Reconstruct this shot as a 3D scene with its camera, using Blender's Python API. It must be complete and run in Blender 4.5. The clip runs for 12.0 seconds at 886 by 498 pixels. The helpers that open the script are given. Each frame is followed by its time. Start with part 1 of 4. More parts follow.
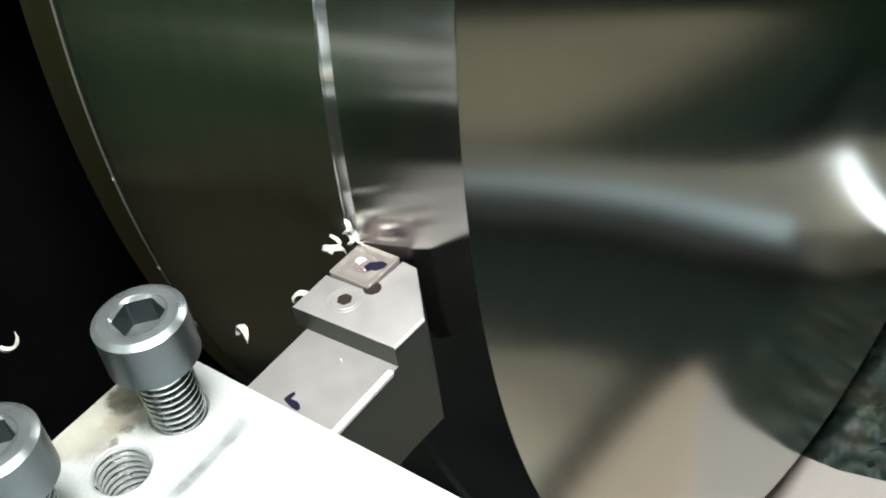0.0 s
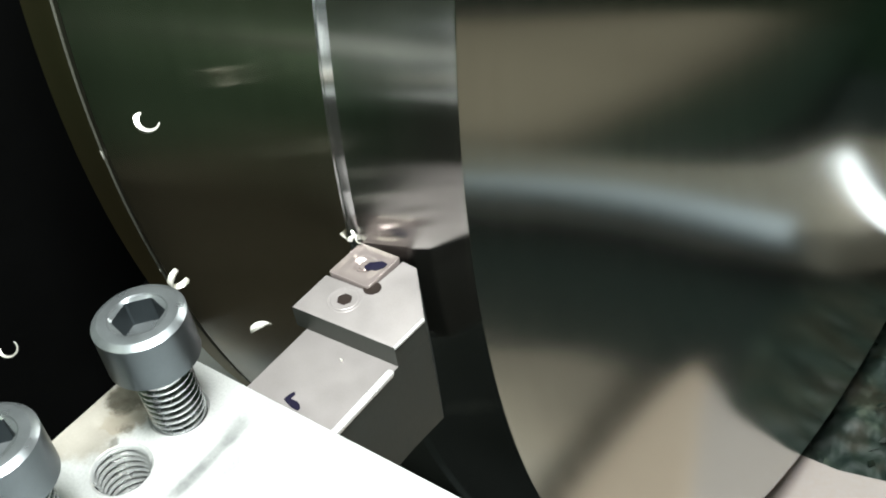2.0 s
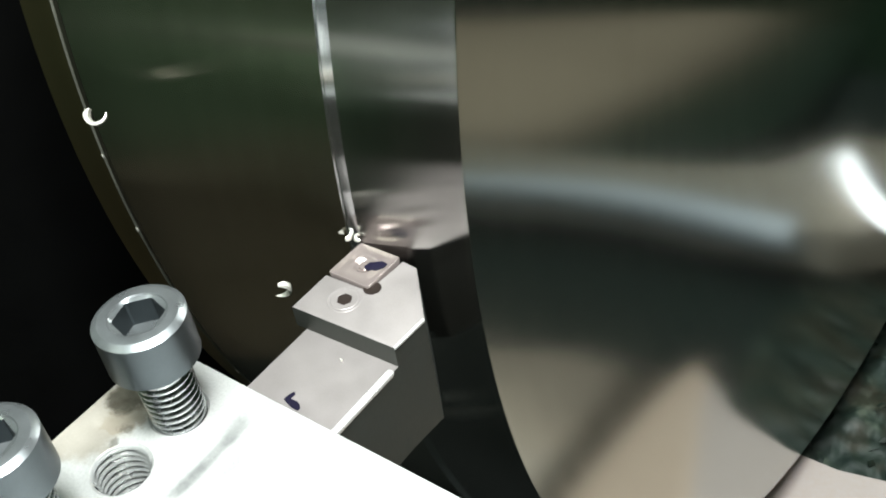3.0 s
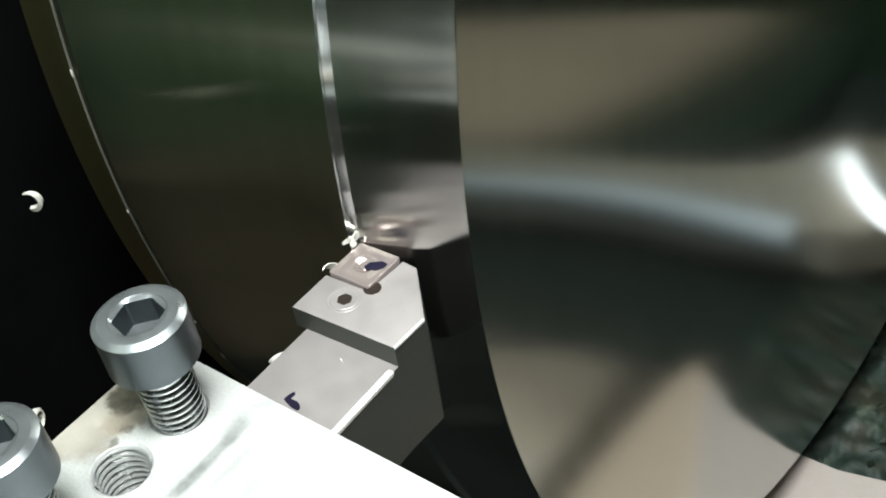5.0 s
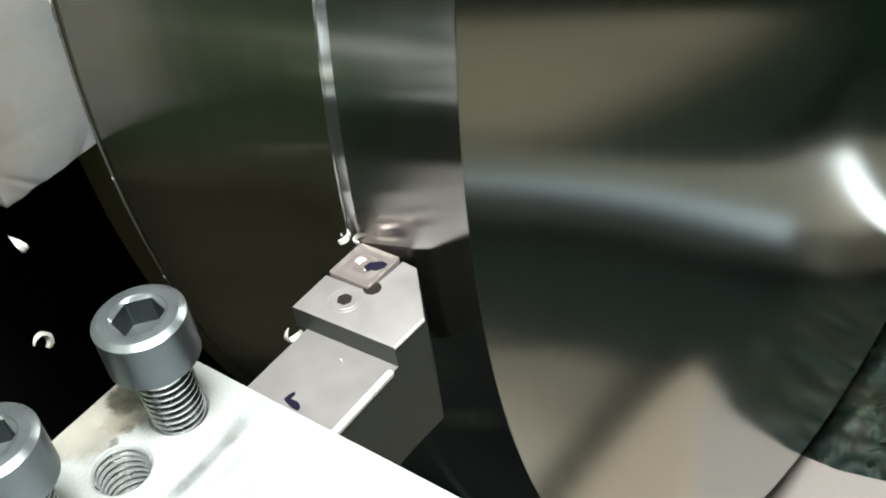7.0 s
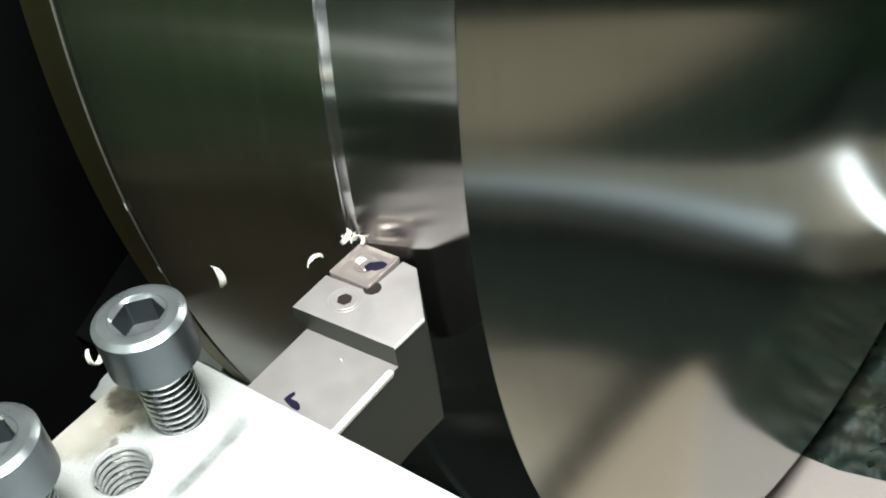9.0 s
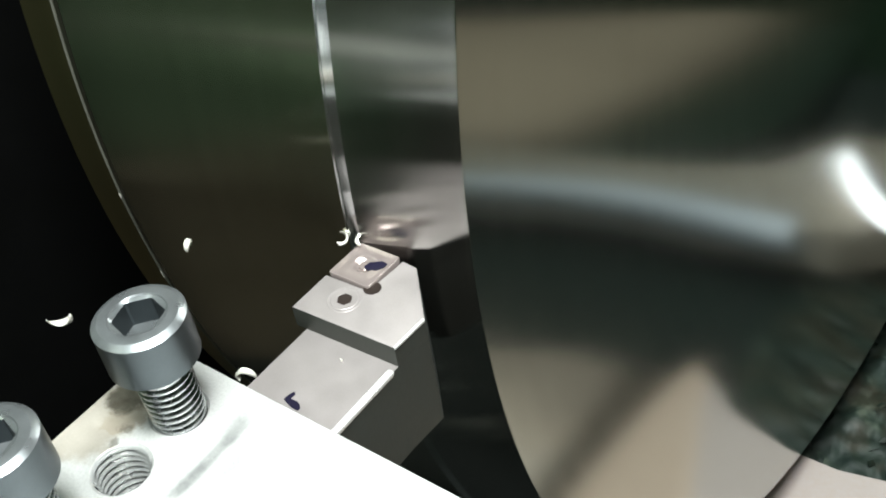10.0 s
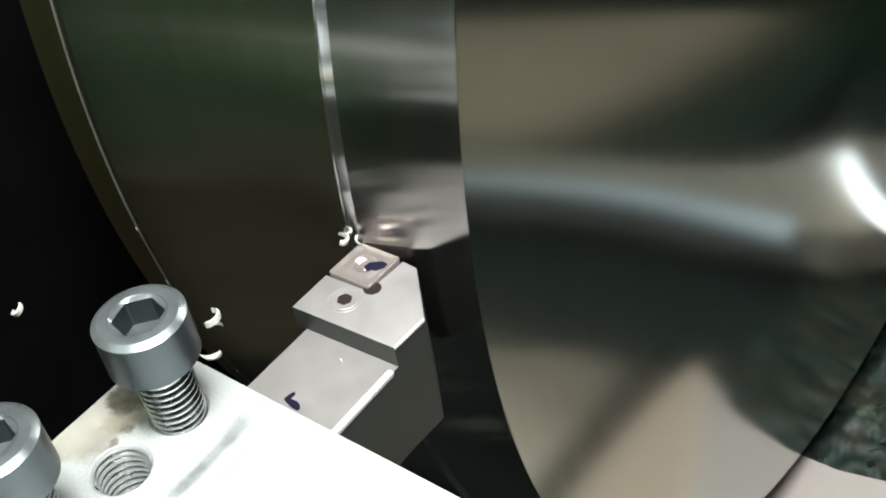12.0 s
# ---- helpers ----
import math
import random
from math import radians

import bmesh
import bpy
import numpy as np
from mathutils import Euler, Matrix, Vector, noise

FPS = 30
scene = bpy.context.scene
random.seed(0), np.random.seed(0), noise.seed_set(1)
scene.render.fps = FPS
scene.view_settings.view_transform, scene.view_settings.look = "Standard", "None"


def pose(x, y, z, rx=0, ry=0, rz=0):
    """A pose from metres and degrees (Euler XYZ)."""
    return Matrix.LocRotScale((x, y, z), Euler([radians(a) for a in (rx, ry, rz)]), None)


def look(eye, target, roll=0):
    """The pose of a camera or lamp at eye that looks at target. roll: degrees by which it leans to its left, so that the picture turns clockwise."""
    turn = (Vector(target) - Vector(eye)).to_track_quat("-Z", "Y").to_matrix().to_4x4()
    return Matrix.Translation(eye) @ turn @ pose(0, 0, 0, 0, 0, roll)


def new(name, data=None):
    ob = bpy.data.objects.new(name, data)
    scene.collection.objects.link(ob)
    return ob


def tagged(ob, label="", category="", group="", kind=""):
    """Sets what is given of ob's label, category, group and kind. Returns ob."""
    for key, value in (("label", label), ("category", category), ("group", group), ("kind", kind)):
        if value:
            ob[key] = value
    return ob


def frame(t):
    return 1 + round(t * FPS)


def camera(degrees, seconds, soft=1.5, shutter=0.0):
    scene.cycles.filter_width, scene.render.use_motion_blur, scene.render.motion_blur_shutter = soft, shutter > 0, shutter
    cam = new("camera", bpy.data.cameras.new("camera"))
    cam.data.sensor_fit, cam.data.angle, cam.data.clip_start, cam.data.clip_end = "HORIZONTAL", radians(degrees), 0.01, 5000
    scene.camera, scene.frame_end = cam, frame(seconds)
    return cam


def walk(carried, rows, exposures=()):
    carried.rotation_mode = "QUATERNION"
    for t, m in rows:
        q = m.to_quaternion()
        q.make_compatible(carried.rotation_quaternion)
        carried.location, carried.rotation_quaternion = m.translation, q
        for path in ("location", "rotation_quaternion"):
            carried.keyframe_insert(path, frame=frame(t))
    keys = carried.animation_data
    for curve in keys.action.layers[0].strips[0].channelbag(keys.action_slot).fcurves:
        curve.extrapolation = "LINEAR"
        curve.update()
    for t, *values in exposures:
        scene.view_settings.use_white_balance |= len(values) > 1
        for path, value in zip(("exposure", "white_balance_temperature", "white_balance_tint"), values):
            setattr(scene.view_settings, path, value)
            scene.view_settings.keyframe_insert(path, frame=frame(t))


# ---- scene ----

# ---- camera -----------------------------------------------------------------
cam = camera(42.93, 12.0, soft=1.9)
STAND = pose(0.17185, -0.15691, 0.19341, 48.694, 7.337, 35.935)
walk(cam, [(0.0, STAND), (12.0, STAND)], exposures=[(0.0, 0.10), (0.5, 0.02), (1.0, 0.12), (1.5, 0.0), (2.0, 0.12), (2.5, 0.04), (3.0, 0.12), (5.0, 0.0), (5.5, 0.12), (6.0, -0.02), (6.5, 0.12), (7.0, 0.04),
                                                   (9.0, 0.12), (9.5, 0.0), (10.0, 0.12), (10.5, 0.03), (11.0, 0.12), (11.5, 0.08), (12.0, 0.06)])

# ---- main dimensions, in millimetres ----------------------------------------
AXIS_Y, AXIS_Z = 413.52, -3.16    # spindle axis, parallel to x
RADIUS = 413.53                   # turned radius at the tool tip (the origin)
RIM_RADIUS = 407.50               # the fresh cut tapers down to the rim
FACE_X = 32.70                    # front face of the workpiece
GRIP_X = -109.5                   # nose of the chuck jaws
BED_Z = -430.0
MM = 0.001

# ---- world and light --------------------------------------------------------
world = bpy.data.worlds.new("workshop_dim")
scene.world = world
world.use_nodes = True
world.node_tree.nodes["Background"].inputs[0].default_value = (0.55, 0.75, 0.55, 1)
world.node_tree.nodes["Background"].inputs[1].default_value = 0.03


def area_lamp(name, eye, target, size, watts, colour=(1, 0.97, 0.92), size_y=None):
    data = bpy.data.lights.new(name, "AREA")
    data.energy, data.size, data.color = watts, size, colour
    if size_y:
        data.shape, data.size_y = "RECTANGLE", size_y
    ob = new(name, data)
    ob.matrix_world = look(eye, target)
    return ob


area_lamp("machine_lamp", (0.20, -0.12, 0.60), (0.02, -0.06, 0.0), 0.14, 11.8, (0.95, 1.0, 0.99))
area_lamp("hall_lamp", (0.20, -0.40, 2.25), (0.2, 0.3, -0.43), 0.25, 54, (0.88, 1.0, 0.97), 1.2)
# added unseen fill lamp, brightens what the drum mirrors
area_lamp("fill_lamp_front", (-1.3, -1.6, 2.3), (-1.7, -1.6, -1), 0.25, 42, (0.86, 1, 0.82), 1.2).data.spread = radians(95)

# ---- materials --------------------------------------------------------------


class Mat:
    """A small wrapper to write node materials briefly."""

    def __init__(self, name, base, rough=0.5, metal=0.0):
        self.m = bpy.data.materials.new(name)
        self.m.use_nodes = True
        self.t = self.m.node_tree
        self.b = self.t.nodes["Principled BSDF"]
        self.b.inputs["Base Color"].default_value = (*base, 1)
        self.b.inputs["Roughness"].default_value = rough
        self.b.inputs["Metallic"].default_value = metal
        self.base, self.rough = base, rough

    def node(self, kind, **inputs):
        n = self.t.nodes.new(kind)
        for key, value in inputs.items():
            n.inputs[key].default_value = value
        return n

    def link(self, a, b):
        self.t.links.new(a, b)

    def coords(self, stretch=(1, 1, 1)):
        tc = self.node("ShaderNodeTexCoord")
        mp = self.node("ShaderNodeMapping")
        mp.inputs["Scale"].default_value = stretch
        self.link(tc.outputs["Object"], mp.inputs["Vector"])
        return mp.outputs[0]

    def noise(self, vec, scale, detail=4.0, rough=0.6):
        n = self.node("ShaderNodeTexNoise", Scale=scale, Detail=detail, Roughness=rough)
        self.link(vec, n.inputs["Vector"])
        return n.outputs["Fac"]

    def ramp(self, fac, stops):
        r = self.t.nodes.new("ShaderNodeValToRGB")
        els = r.color_ramp.elements
        while len(els) < len(stops):
            els.new(0.5)
        for e, (pos, col) in zip(els, stops):
            e.position, e.color = pos, (*col, 1)
        self.link(fac, r.inputs[0])
        return r.outputs[0]

    def span(self, fac, lo, hi):
        n = self.node("ShaderNodeMapRange")
        n.inputs["From Min"].default_value, n.inputs["From Max"].default_value = 0.3, 0.7
        n.inputs["To Min"].default_value, n.inputs["To Max"].default_value = lo, hi
        self.link(fac, n.inputs["Value"])
        return n.outputs[0]

    def mix(self, fac, a, b):
        n = self.t.nodes.new("ShaderNodeMix")
        n.data_type = "RGBA"
        self.link(fac, n.inputs["Factor"])
        self.link(a, n.inputs["A"])
        self.link(b, n.inputs["B"])
        return n.outputs["Result"]

    def colour(self, out):
        self.link(out, self.b.inputs["Base Color"])

    def gloss(self, out):
        self.link(out, self.b.inputs["Roughness"])

    def bump(self, fac, strength, dist):
        n = self.node("ShaderNodeBump", Strength=strength, Distance=dist)
        self.link(fac, n.inputs["Height"])
        self.link(n.outputs[0], self.b.inputs["Normal"])


def shade(c, k):
    return tuple(min(1, v * k) for v in c)


def surface(name, base, rough, metal, fine=900, coarse=60, vary=0.25, bump=0.15, depth=0.0001, stretch=(1, 1, 1)):
    """A worn surface: fine grain and larger stains in colour and gloss, with a little relief."""
    s = Mat(name, base, rough, metal)
    v = s.coords(stretch)
    big, small = s.noise(v, coarse, 3), s.noise(v, fine, 5)
    tone = s.ramp(big, [(0.3, shade(base, 1 - vary)), (0.7, shade(base, 1 + vary * 0.6))])
    grain = s.ramp(small, [(0.3, shade(base, 1 - vary * 0.7)), (0.7, shade(base, 1 + vary * 0.5))])
    n = s.node("ShaderNodeValue")
    n.outputs[0].default_value = 0.45
    s.colour(s.mix(n.outputs[0], tone, grain))
    s.gloss(s.span(big, rough * 0.8, min(1, rough * 1.25)))
    s.bump(small, bump, depth)
    return s.m


def turned(name, base, rough, aniso, ring_axis, ringed=0.12, broad_tone=(0.74, 1.2)):
    """Lathe-turned metal: fine rings round the spindle axis and a gloss drawn out across them."""
    s = Mat(name, base, rough, 1.0)
    tc = s.node("ShaderNodeTexCoord")
    sep = s.node("ShaderNodeSeparateXYZ")
    s.link(tc.outputs["Object"], sep.inputs[0])
    if ring_axis == "x":
        along = sep.outputs["X"]
    else:
        comb = s.node("ShaderNodeCombineXYZ")
        s.link(sep.outputs["Y"], comb.inputs["Y"])
        s.link(sep.outputs["Z"], comb.inputs["Z"])
        ln = s.t.nodes.new("ShaderNodeVectorMath")
        ln.operation = "LENGTH"
        s.link(comb.outputs[0], ln.inputs[0])
        along = ln.outputs["Value"]
    c2 = s.node("ShaderNodeCombineXYZ")
    s.link(along, c2.inputs["X"])
    rings, broad = s.noise(c2.outputs[0], 1400, 3, 0.7), s.noise(c2.outputs[0], 90, 3, 0.6)
    cloud = s.noise(tc.outputs["Object"], 14, 3)
    a = s.ramp(rings, [(0.0, shade(base, 1 - ringed)), (1.0, shade(base, 1 + ringed * 0.7))])
    b = s.ramp(broad, [(0.25, shade(base, broad_tone[0])), (0.75, shade(base, broad_tone[1]))])
    s.colour(s.mix(cloud, a, b))
    s.gloss(s.span(broad, rough * 0.94, rough * 1.08))
    s.bump(rings, 0.03, 0.000004)
    tan = s.t.nodes.new("ShaderNodeTangent")
    tan.direction_type, tan.axis = "RADIAL", "X"
    s.link(tan.outputs[0], s.b.inputs["Tangent"])
    s.b.inputs["Anisotropic"].default_value = aniso
    s.b.inputs["Anisotropic Rotation"].default_value = 0.25
    return s.m


CUT = turned("freshly_turned_steel", (0.42, 0.41, 0.40), 0.18, 1.0, "x")
SKIN = turned("first_pass_turned_steel", (0.37, 0.36, 0.31), 0.185, 1.0, "x", 0.3)
FACED = turned("faced_steel", (0.445, 0.47, 0.445), 0.15, 0.74, "r", 0.3, (0.88, 1.09))
SHOULDER = turned("bright_shoulder_steel", (0.86, 0.88, 0.90), 0.12, 0.4, "x")
GRIPPED = turned("dull_turned_steel", (0.19, 0.162, 0.088), 0.42, 0.6, "x")

GROOVE = turned("dimmed_groove_steel", (0.17, 0.16, 0.125), 0.30, 0.9, "x")


def block_steel():
    """Ground steel with a rubbed line, an oily smear and rust-coloured stains near the screws."""
    base = (0.66, 0.66, 0.645)
    s = Mat("ground_block_steel", base, 0.42, 0.75)
    v = s.coords()
    fine, mid, edge = s.noise(v, 1500, 5), s.noise(v, 70, 4), s.noise(v, 230, 4, 0.65)
    tc = s.node("ShaderNodeTexCoord")

    def calc(op, a, b):
        k = s.t.nodes.new("ShaderNodeMath")
        k.operation = op
        for slot, x in zip(k.inputs, (a, b)):
            if isinstance(x, (int, float)):
                slot.default_value = x
            else:
                s.link(x, slot)
        return k.outputs[0]

    def between(out, lo, hi, top=1.0):
        m = s.node("ShaderNodeMapRange")
        m.interpolation_type = "SMOOTHSTEP"
        m.inputs["From Min"].default_value, m.inputs["From Max"].default_value, m.inputs["To Max"].default_value = lo, hi, top
        s.link(out, m.inputs["Value"])
        return m.outputs[0]

    def spot(at, reach, soft, ragged, strength):
        """A stain round a point, with a ragged edge."""
        d = s.t.nodes.new("ShaderNodeVectorMath")
        d.operation = "DISTANCE"
        s.link(tc.outputs["Object"], d.inputs[0])
        d.inputs[1].default_value = at
        wave = calc("MULTIPLY", calc("SUBTRACT", edge, 0.5), ragged)
        return between(calc("ADD", d.outputs["Value"], wave), reach, reach - soft, strength)

    def flat(c):
        n = s.node("ShaderNodeRGB")
        n.outputs[0].default_value = (*c, 1)
        return n.outputs[0]

    ground = s.ramp(fine, [(0.3, shade(base, 0.9)), (0.7, shade(base, 1.08))])
    rust = s.ramp(mid, [(0.35, (0.36, 0.305, 0.235)), (0.7, (0.47, 0.415, 0.34))])
    smear = s.ramp(edge, [(0.3, (0.075, 0.066, 0.048)), (0.7, (0.16, 0.145, 0.115))])
    col = s.mix(spot((0.000, -0.0885, 0.02), 0.0150, 0.0060, 0.010, 0.75), ground, rust)
    col = s.mix(spot((0.008, -0.0835, 0.02), 0.0062, 0.0025, 0.011, 0.80), col, rust)
    col = s.mix(spot((0.0042, -0.0795, 0.02), 0.0064, 0.0024, 0.006, 0.95), col, smear)
    col = s.mix(spot((0.0110, -0.0862, 0.02), 0.0020, 0.0012, 0.006, 0.55), col, smear)
    col = s.mix(spot((0.0114, -0.0898, 0.02), 0.0019, 0.0010, 0.004, 0.6), col, smear)
    sep = s.node("ShaderNodeSeparateXYZ")
    s.link(tc.outputs["Object"], sep.inputs[0])

    def stroke(x, half, y, reach, strength):
        """A rubbed stroke along y."""
        across = calc("ABSOLUTE", calc("SUBTRACT", calc("ADD", sep.outputs["X"], calc("MULTIPLY", calc("SUBTRACT", mid, 0.5), 0.0022)), x), 0)
        along = calc("ABSOLUTE", calc("SUBTRACT", sep.outputs["Y"], y), 0)
        return calc("MULTIPLY", calc("MULTIPLY", between(across, half, half * 0.3), between(along, reach, reach * 0.4)), s.span(edge, strength * 0.5, strength))

    col = s.mix(stroke(0.0321, 0.0019, -0.0840, 0.0135, 0.68), col, flat((0.14, 0.143, 0.143)))
    col = s.mix(stroke(0.0318, 0.0034, -0.0745, 0.0050, 0.5), col, flat((0.26, 0.265, 0.265)))
    col = s.mix(stroke(0.0375, 0.0012, -0.0860, 0.0150, 0.30), col, flat((0.30, 0.30, 0.29)))
    s.colour(col)
    s.gloss(s.span(mid, 0.34, 0.52))
    s.bump(fine, 0.12, 0.00004)
    return s.m


BEAD = surface("thin_bead_steel", (0.20, 0.20, 0.165), 0.30, 0.6, 900, 45, 0.5, 0.2, 0.0002)
GROUND = block_steel()
HOLDER = surface("nickel_grey_tool_steel", (0.262, 0.236, 0.229), 0.42, 0.48, 2200, 90, 0.12, 0.12, 0.00003)
HOLDER_EDGE = surface("bright_edge_highlight", (0.80, 0.79, 0.77), 0.30, 0.45, 2200, 200, 0.08, 0.05, 0.00002)
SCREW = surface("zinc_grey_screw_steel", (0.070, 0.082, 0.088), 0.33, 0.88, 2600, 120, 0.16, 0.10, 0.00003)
THREAD = surface("cut_thread_steel", (0.66, 0.67, 0.66), 0.30, 0.7, 2600, 160, 0.2, 0.10, 0.00003)
FLANK = surface("shaded_milled_flank", (0.089, 0.094, 0.085), 0.45, 0.8, 2200, 90, 0.2, 0.25, 0.00005, (1, 1, 0.25))
CARBIDE = surface("coated_carbide", (0.31, 0.258, 0.243), 0.15, 0.6, 2600, 260, 0.10, 0.06, 0.00002)
INK = surface("violet_black_marker", (0.004, 0.003, 0.013), 0.7, 0.0, 900, 200, 0.2, 0.02)
INK.node_tree.nodes["Principled BSDF"].inputs["Specular IOR Level"].default_value = 0.15
SHAFT = surface("rolled_thread_steel", (0.40, 0.415, 0.42), 0.23, 1.0, 2600, 160, 0.2, 0.10, 0.00003)
LIT_STEEL = surface("lit_screw_steel", (0.172, 0.184, 0.188), 0.32, 0.75, 2600, 160, 0.2, 0.10, 0.00003)
HOLE = surface("hole_depth_shade", (0.024, 0.016, 0.013), 0.4, 0.5, 900, 200, 0.2, 0.02)


def jaw_steel():
    """Hardened steel gone patchy: bluish and brownish oil films over worn grey."""
    base = (0.24, 0.235, 0.222)
    s = Mat("hardened_jaw_steel", base, 0.48, 0.2)
    v = s.coords()
    big, mid, fine = s.noise(v, 26, 3), s.noise(v, 85, 4), s.noise(v, 900, 4)
    film = s.ramp(big, [(0.34, (0.205, 0.215, 0.225)), (0.5, base), (0.66, (0.225, 0.19, 0.155))])
    grain = s.ramp(fine, [(0.3, shade(base, 0.9)), (0.7, shade(base, 1.08))])
    s.colour(s.mix(s.span(mid, 0.2, 0.6), film, grain))
    s.gloss(s.span(mid, 0.4, 0.58))
    s.bump(fine, 0.15, 0.00008)
    return s.m


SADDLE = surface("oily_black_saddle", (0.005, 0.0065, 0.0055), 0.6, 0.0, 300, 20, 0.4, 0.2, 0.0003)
JAW = jaw_steel()
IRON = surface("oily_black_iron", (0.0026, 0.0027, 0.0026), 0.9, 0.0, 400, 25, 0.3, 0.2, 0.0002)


def bed_iron(name, warm, cool, scale, lean, tone_at, reach, dull=0.8):
    """Worn cast iron: cool tone turning warm, then duller, along a direction, with patches and scratches."""
    s = Mat(name, warm, 0.38, 0.35)
    v = s.coords((2.4, 0.4, 1))
    patch, fine = s.noise(v, scale, 3, 0.55), s.noise(s.coords(), 260, 5)
    slant = s.t.nodes.new("ShaderNodeVectorMath")
    slant.operation = "DOT_PRODUCT"
    s.link(s.coords(), slant.inputs[0])
    slant.inputs[1].default_value = (*lean, 0)
    wave = s.node("ShaderNodeMath")
    wave.operation = "MULTIPLY_ADD"
    s.link(patch, wave.inputs[0])
    wave.inputs[1].default_value = reach * 0.8
    s.link(slant.outputs["Value"], wave.inputs[2])
    m = s.node("ShaderNodeMapRange")
    m.inputs["From Min"].default_value, m.inputs["From Max"].default_value = tone_at + reach * 0.1, tone_at + reach * 0.9
    s.link(wave.outputs[0], m.inputs["Value"])
    a = s.ramp(m.outputs[0], [(0.0, cool), (0.55, warm), (1.0, shade(warm, dull))])
    g = s.ramp(fine, [(0.3, shade(warm, 0.7)), (0.7, shade(cool, 1.05))])
    n = s.node("ShaderNodeValue")
    n.outputs[0].default_value = 0.3
    s.colour(s.mix(n.outputs[0], a, g))
    s.gloss(s.span(patch, 0.3, 0.5))
    s.bump(fine, 0.2, 0.0002)
    return s.m


def swarf_steel():
    """Oily swarf: teal-black, olive and rusty patches with a few pale spots painted as highlights."""
    s = Mat("dull_oily_swarf", (0.03, 0.045, 0.03), 0.6, 0.1)
    v = s.coords()
    big, mid, small = s.noise(v, 34, 2), s.noise(v, 62, 2), s.noise(v, 400, 3)
    a = s.ramp(big, [(0.36, (0.008, 0.020, 0.015)), (0.5, (0.014, 0.025, 0.015)), (0.64, (0.042, 0.035, 0.018))])
    b = s.ramp(mid, [(0.40, (0.006, 0.011, 0.009)), (0.60, (0.017, 0.031, 0.022)), (0.76, (0.13, 0.16, 0.12))])
    n = s.node("ShaderNodeValue")
    n.outputs[0].default_value = 0.5
    s.colour(s.mix(n.outputs[0], a, b))
    s.gloss(s.span(mid, 0.45, 0.75))
    s.bump(small, 0.3, 0.0006)
    return s.m


BED = bed_iron("scraped_bed_iron", (0.73, 0.55, 0.415), (0.53, 0.46, 0.44), 13, (1, -0.38), -0.006, 0.016)
BED_END = bed_iron("fading_bed_iron", (0.42, 0.335, 0.26), (0.63, 0.54, 0.46), 9, (0, 1), 0.240, 0.085, 0.40)
GREEN = surface("machine_green_paint", (0.012, 0.028, 0.013), 0.45, 0.0, 260, 9, 0.25, 0.1, 0.0003)
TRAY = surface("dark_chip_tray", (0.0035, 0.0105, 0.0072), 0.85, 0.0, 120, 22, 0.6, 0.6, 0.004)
PANEL = surface("beige_splash_panel", (0.318, 0.252, 0.186), 0.5, 0.0, 200, 8, 0.2, 0.1, 0.0003)
CONCRETE = surface("dark_workshop_floor", (0.05, 0.055, 0.045), 0.6, 0.0, 120, 4, 0.35, 0.2, 0.001)
JOINT = surface("brown_gap_plate", (0.034, 0.029, 0.021), 0.5, 0.2, 200, 14, 0.4, 0.1, 0.0003)
STREAK_BAR = surface("pale_streak_bar", (0.52, 0.51, 0.48), 0.5, 0.1, 300, 14, 0.2, 0.1, 0.0003)
PAN = surface("olive_tone_plate", (0.010, 0.024, 0.013), 0.55, 0.0, 200, 9, 0.35, 0.1, 0.0003)
REAR = surface("dull_rear_iron", (0.30, 0.265, 0.21), 0.45, 0.3, 300, 14, 0.3, 0.2, 0.0002)
FRONT_TRAY = surface("rusty_front_tray", (0.25, 0.19, 0.125), 0.5, 0.1, 120, 12, 0.4, 0.3, 0.001)
FOOT = surface("brown_reflector_skin", (0.108, 0.096, 0.068), 0.5, 0.1, 120, 12, 0.4, 0.3, 0.001)
HEAD = surface("dark_grey_green_headstock", (0.076, 0.118, 0.072), 0.5, 0.0, 200, 6, 0.3, 0.1, 0.0005)
WALL = surface("dim_green_wall_paint", (0.10, 0.13, 0.085), 0.6, 0.0, 60, 1.5, 0.25, 0.1, 0.001)
APRON = surface("grey_green_apron_paint", (0.11, 0.165, 0.105), 0.45, 0.0, 200, 6, 0.3, 0.1, 0.0005)
HOSE = surface("pale_blue_grey_hose", (0.42, 0.465, 0.51), 0.35, 0.0, 300, 30, 0.12, 0.1, 0.0004)
SWARF = swarf_steel()
GLOW = Mat("crescent_glow", (1, 1, 1), 0.4).m
GLOW.node_tree.nodes["Principled BSDF"].inputs["Emission Color"].default_value = (0.92, 0.97, 1.0, 1)
GLOW.node_tree.nodes["Principled BSDF"].inputs["Emission Strength"].default_value = 1.6
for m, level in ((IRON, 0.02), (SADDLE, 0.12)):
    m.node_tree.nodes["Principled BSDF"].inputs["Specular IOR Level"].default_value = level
CHIP = surface("bright_steel_chip", (0.80, 0.77, 0.69), 0.32, 0.5, 1800, 400, 0.14, 0.1, 0.00003)

# ---- mesh helpers -----------------------------------------------------------


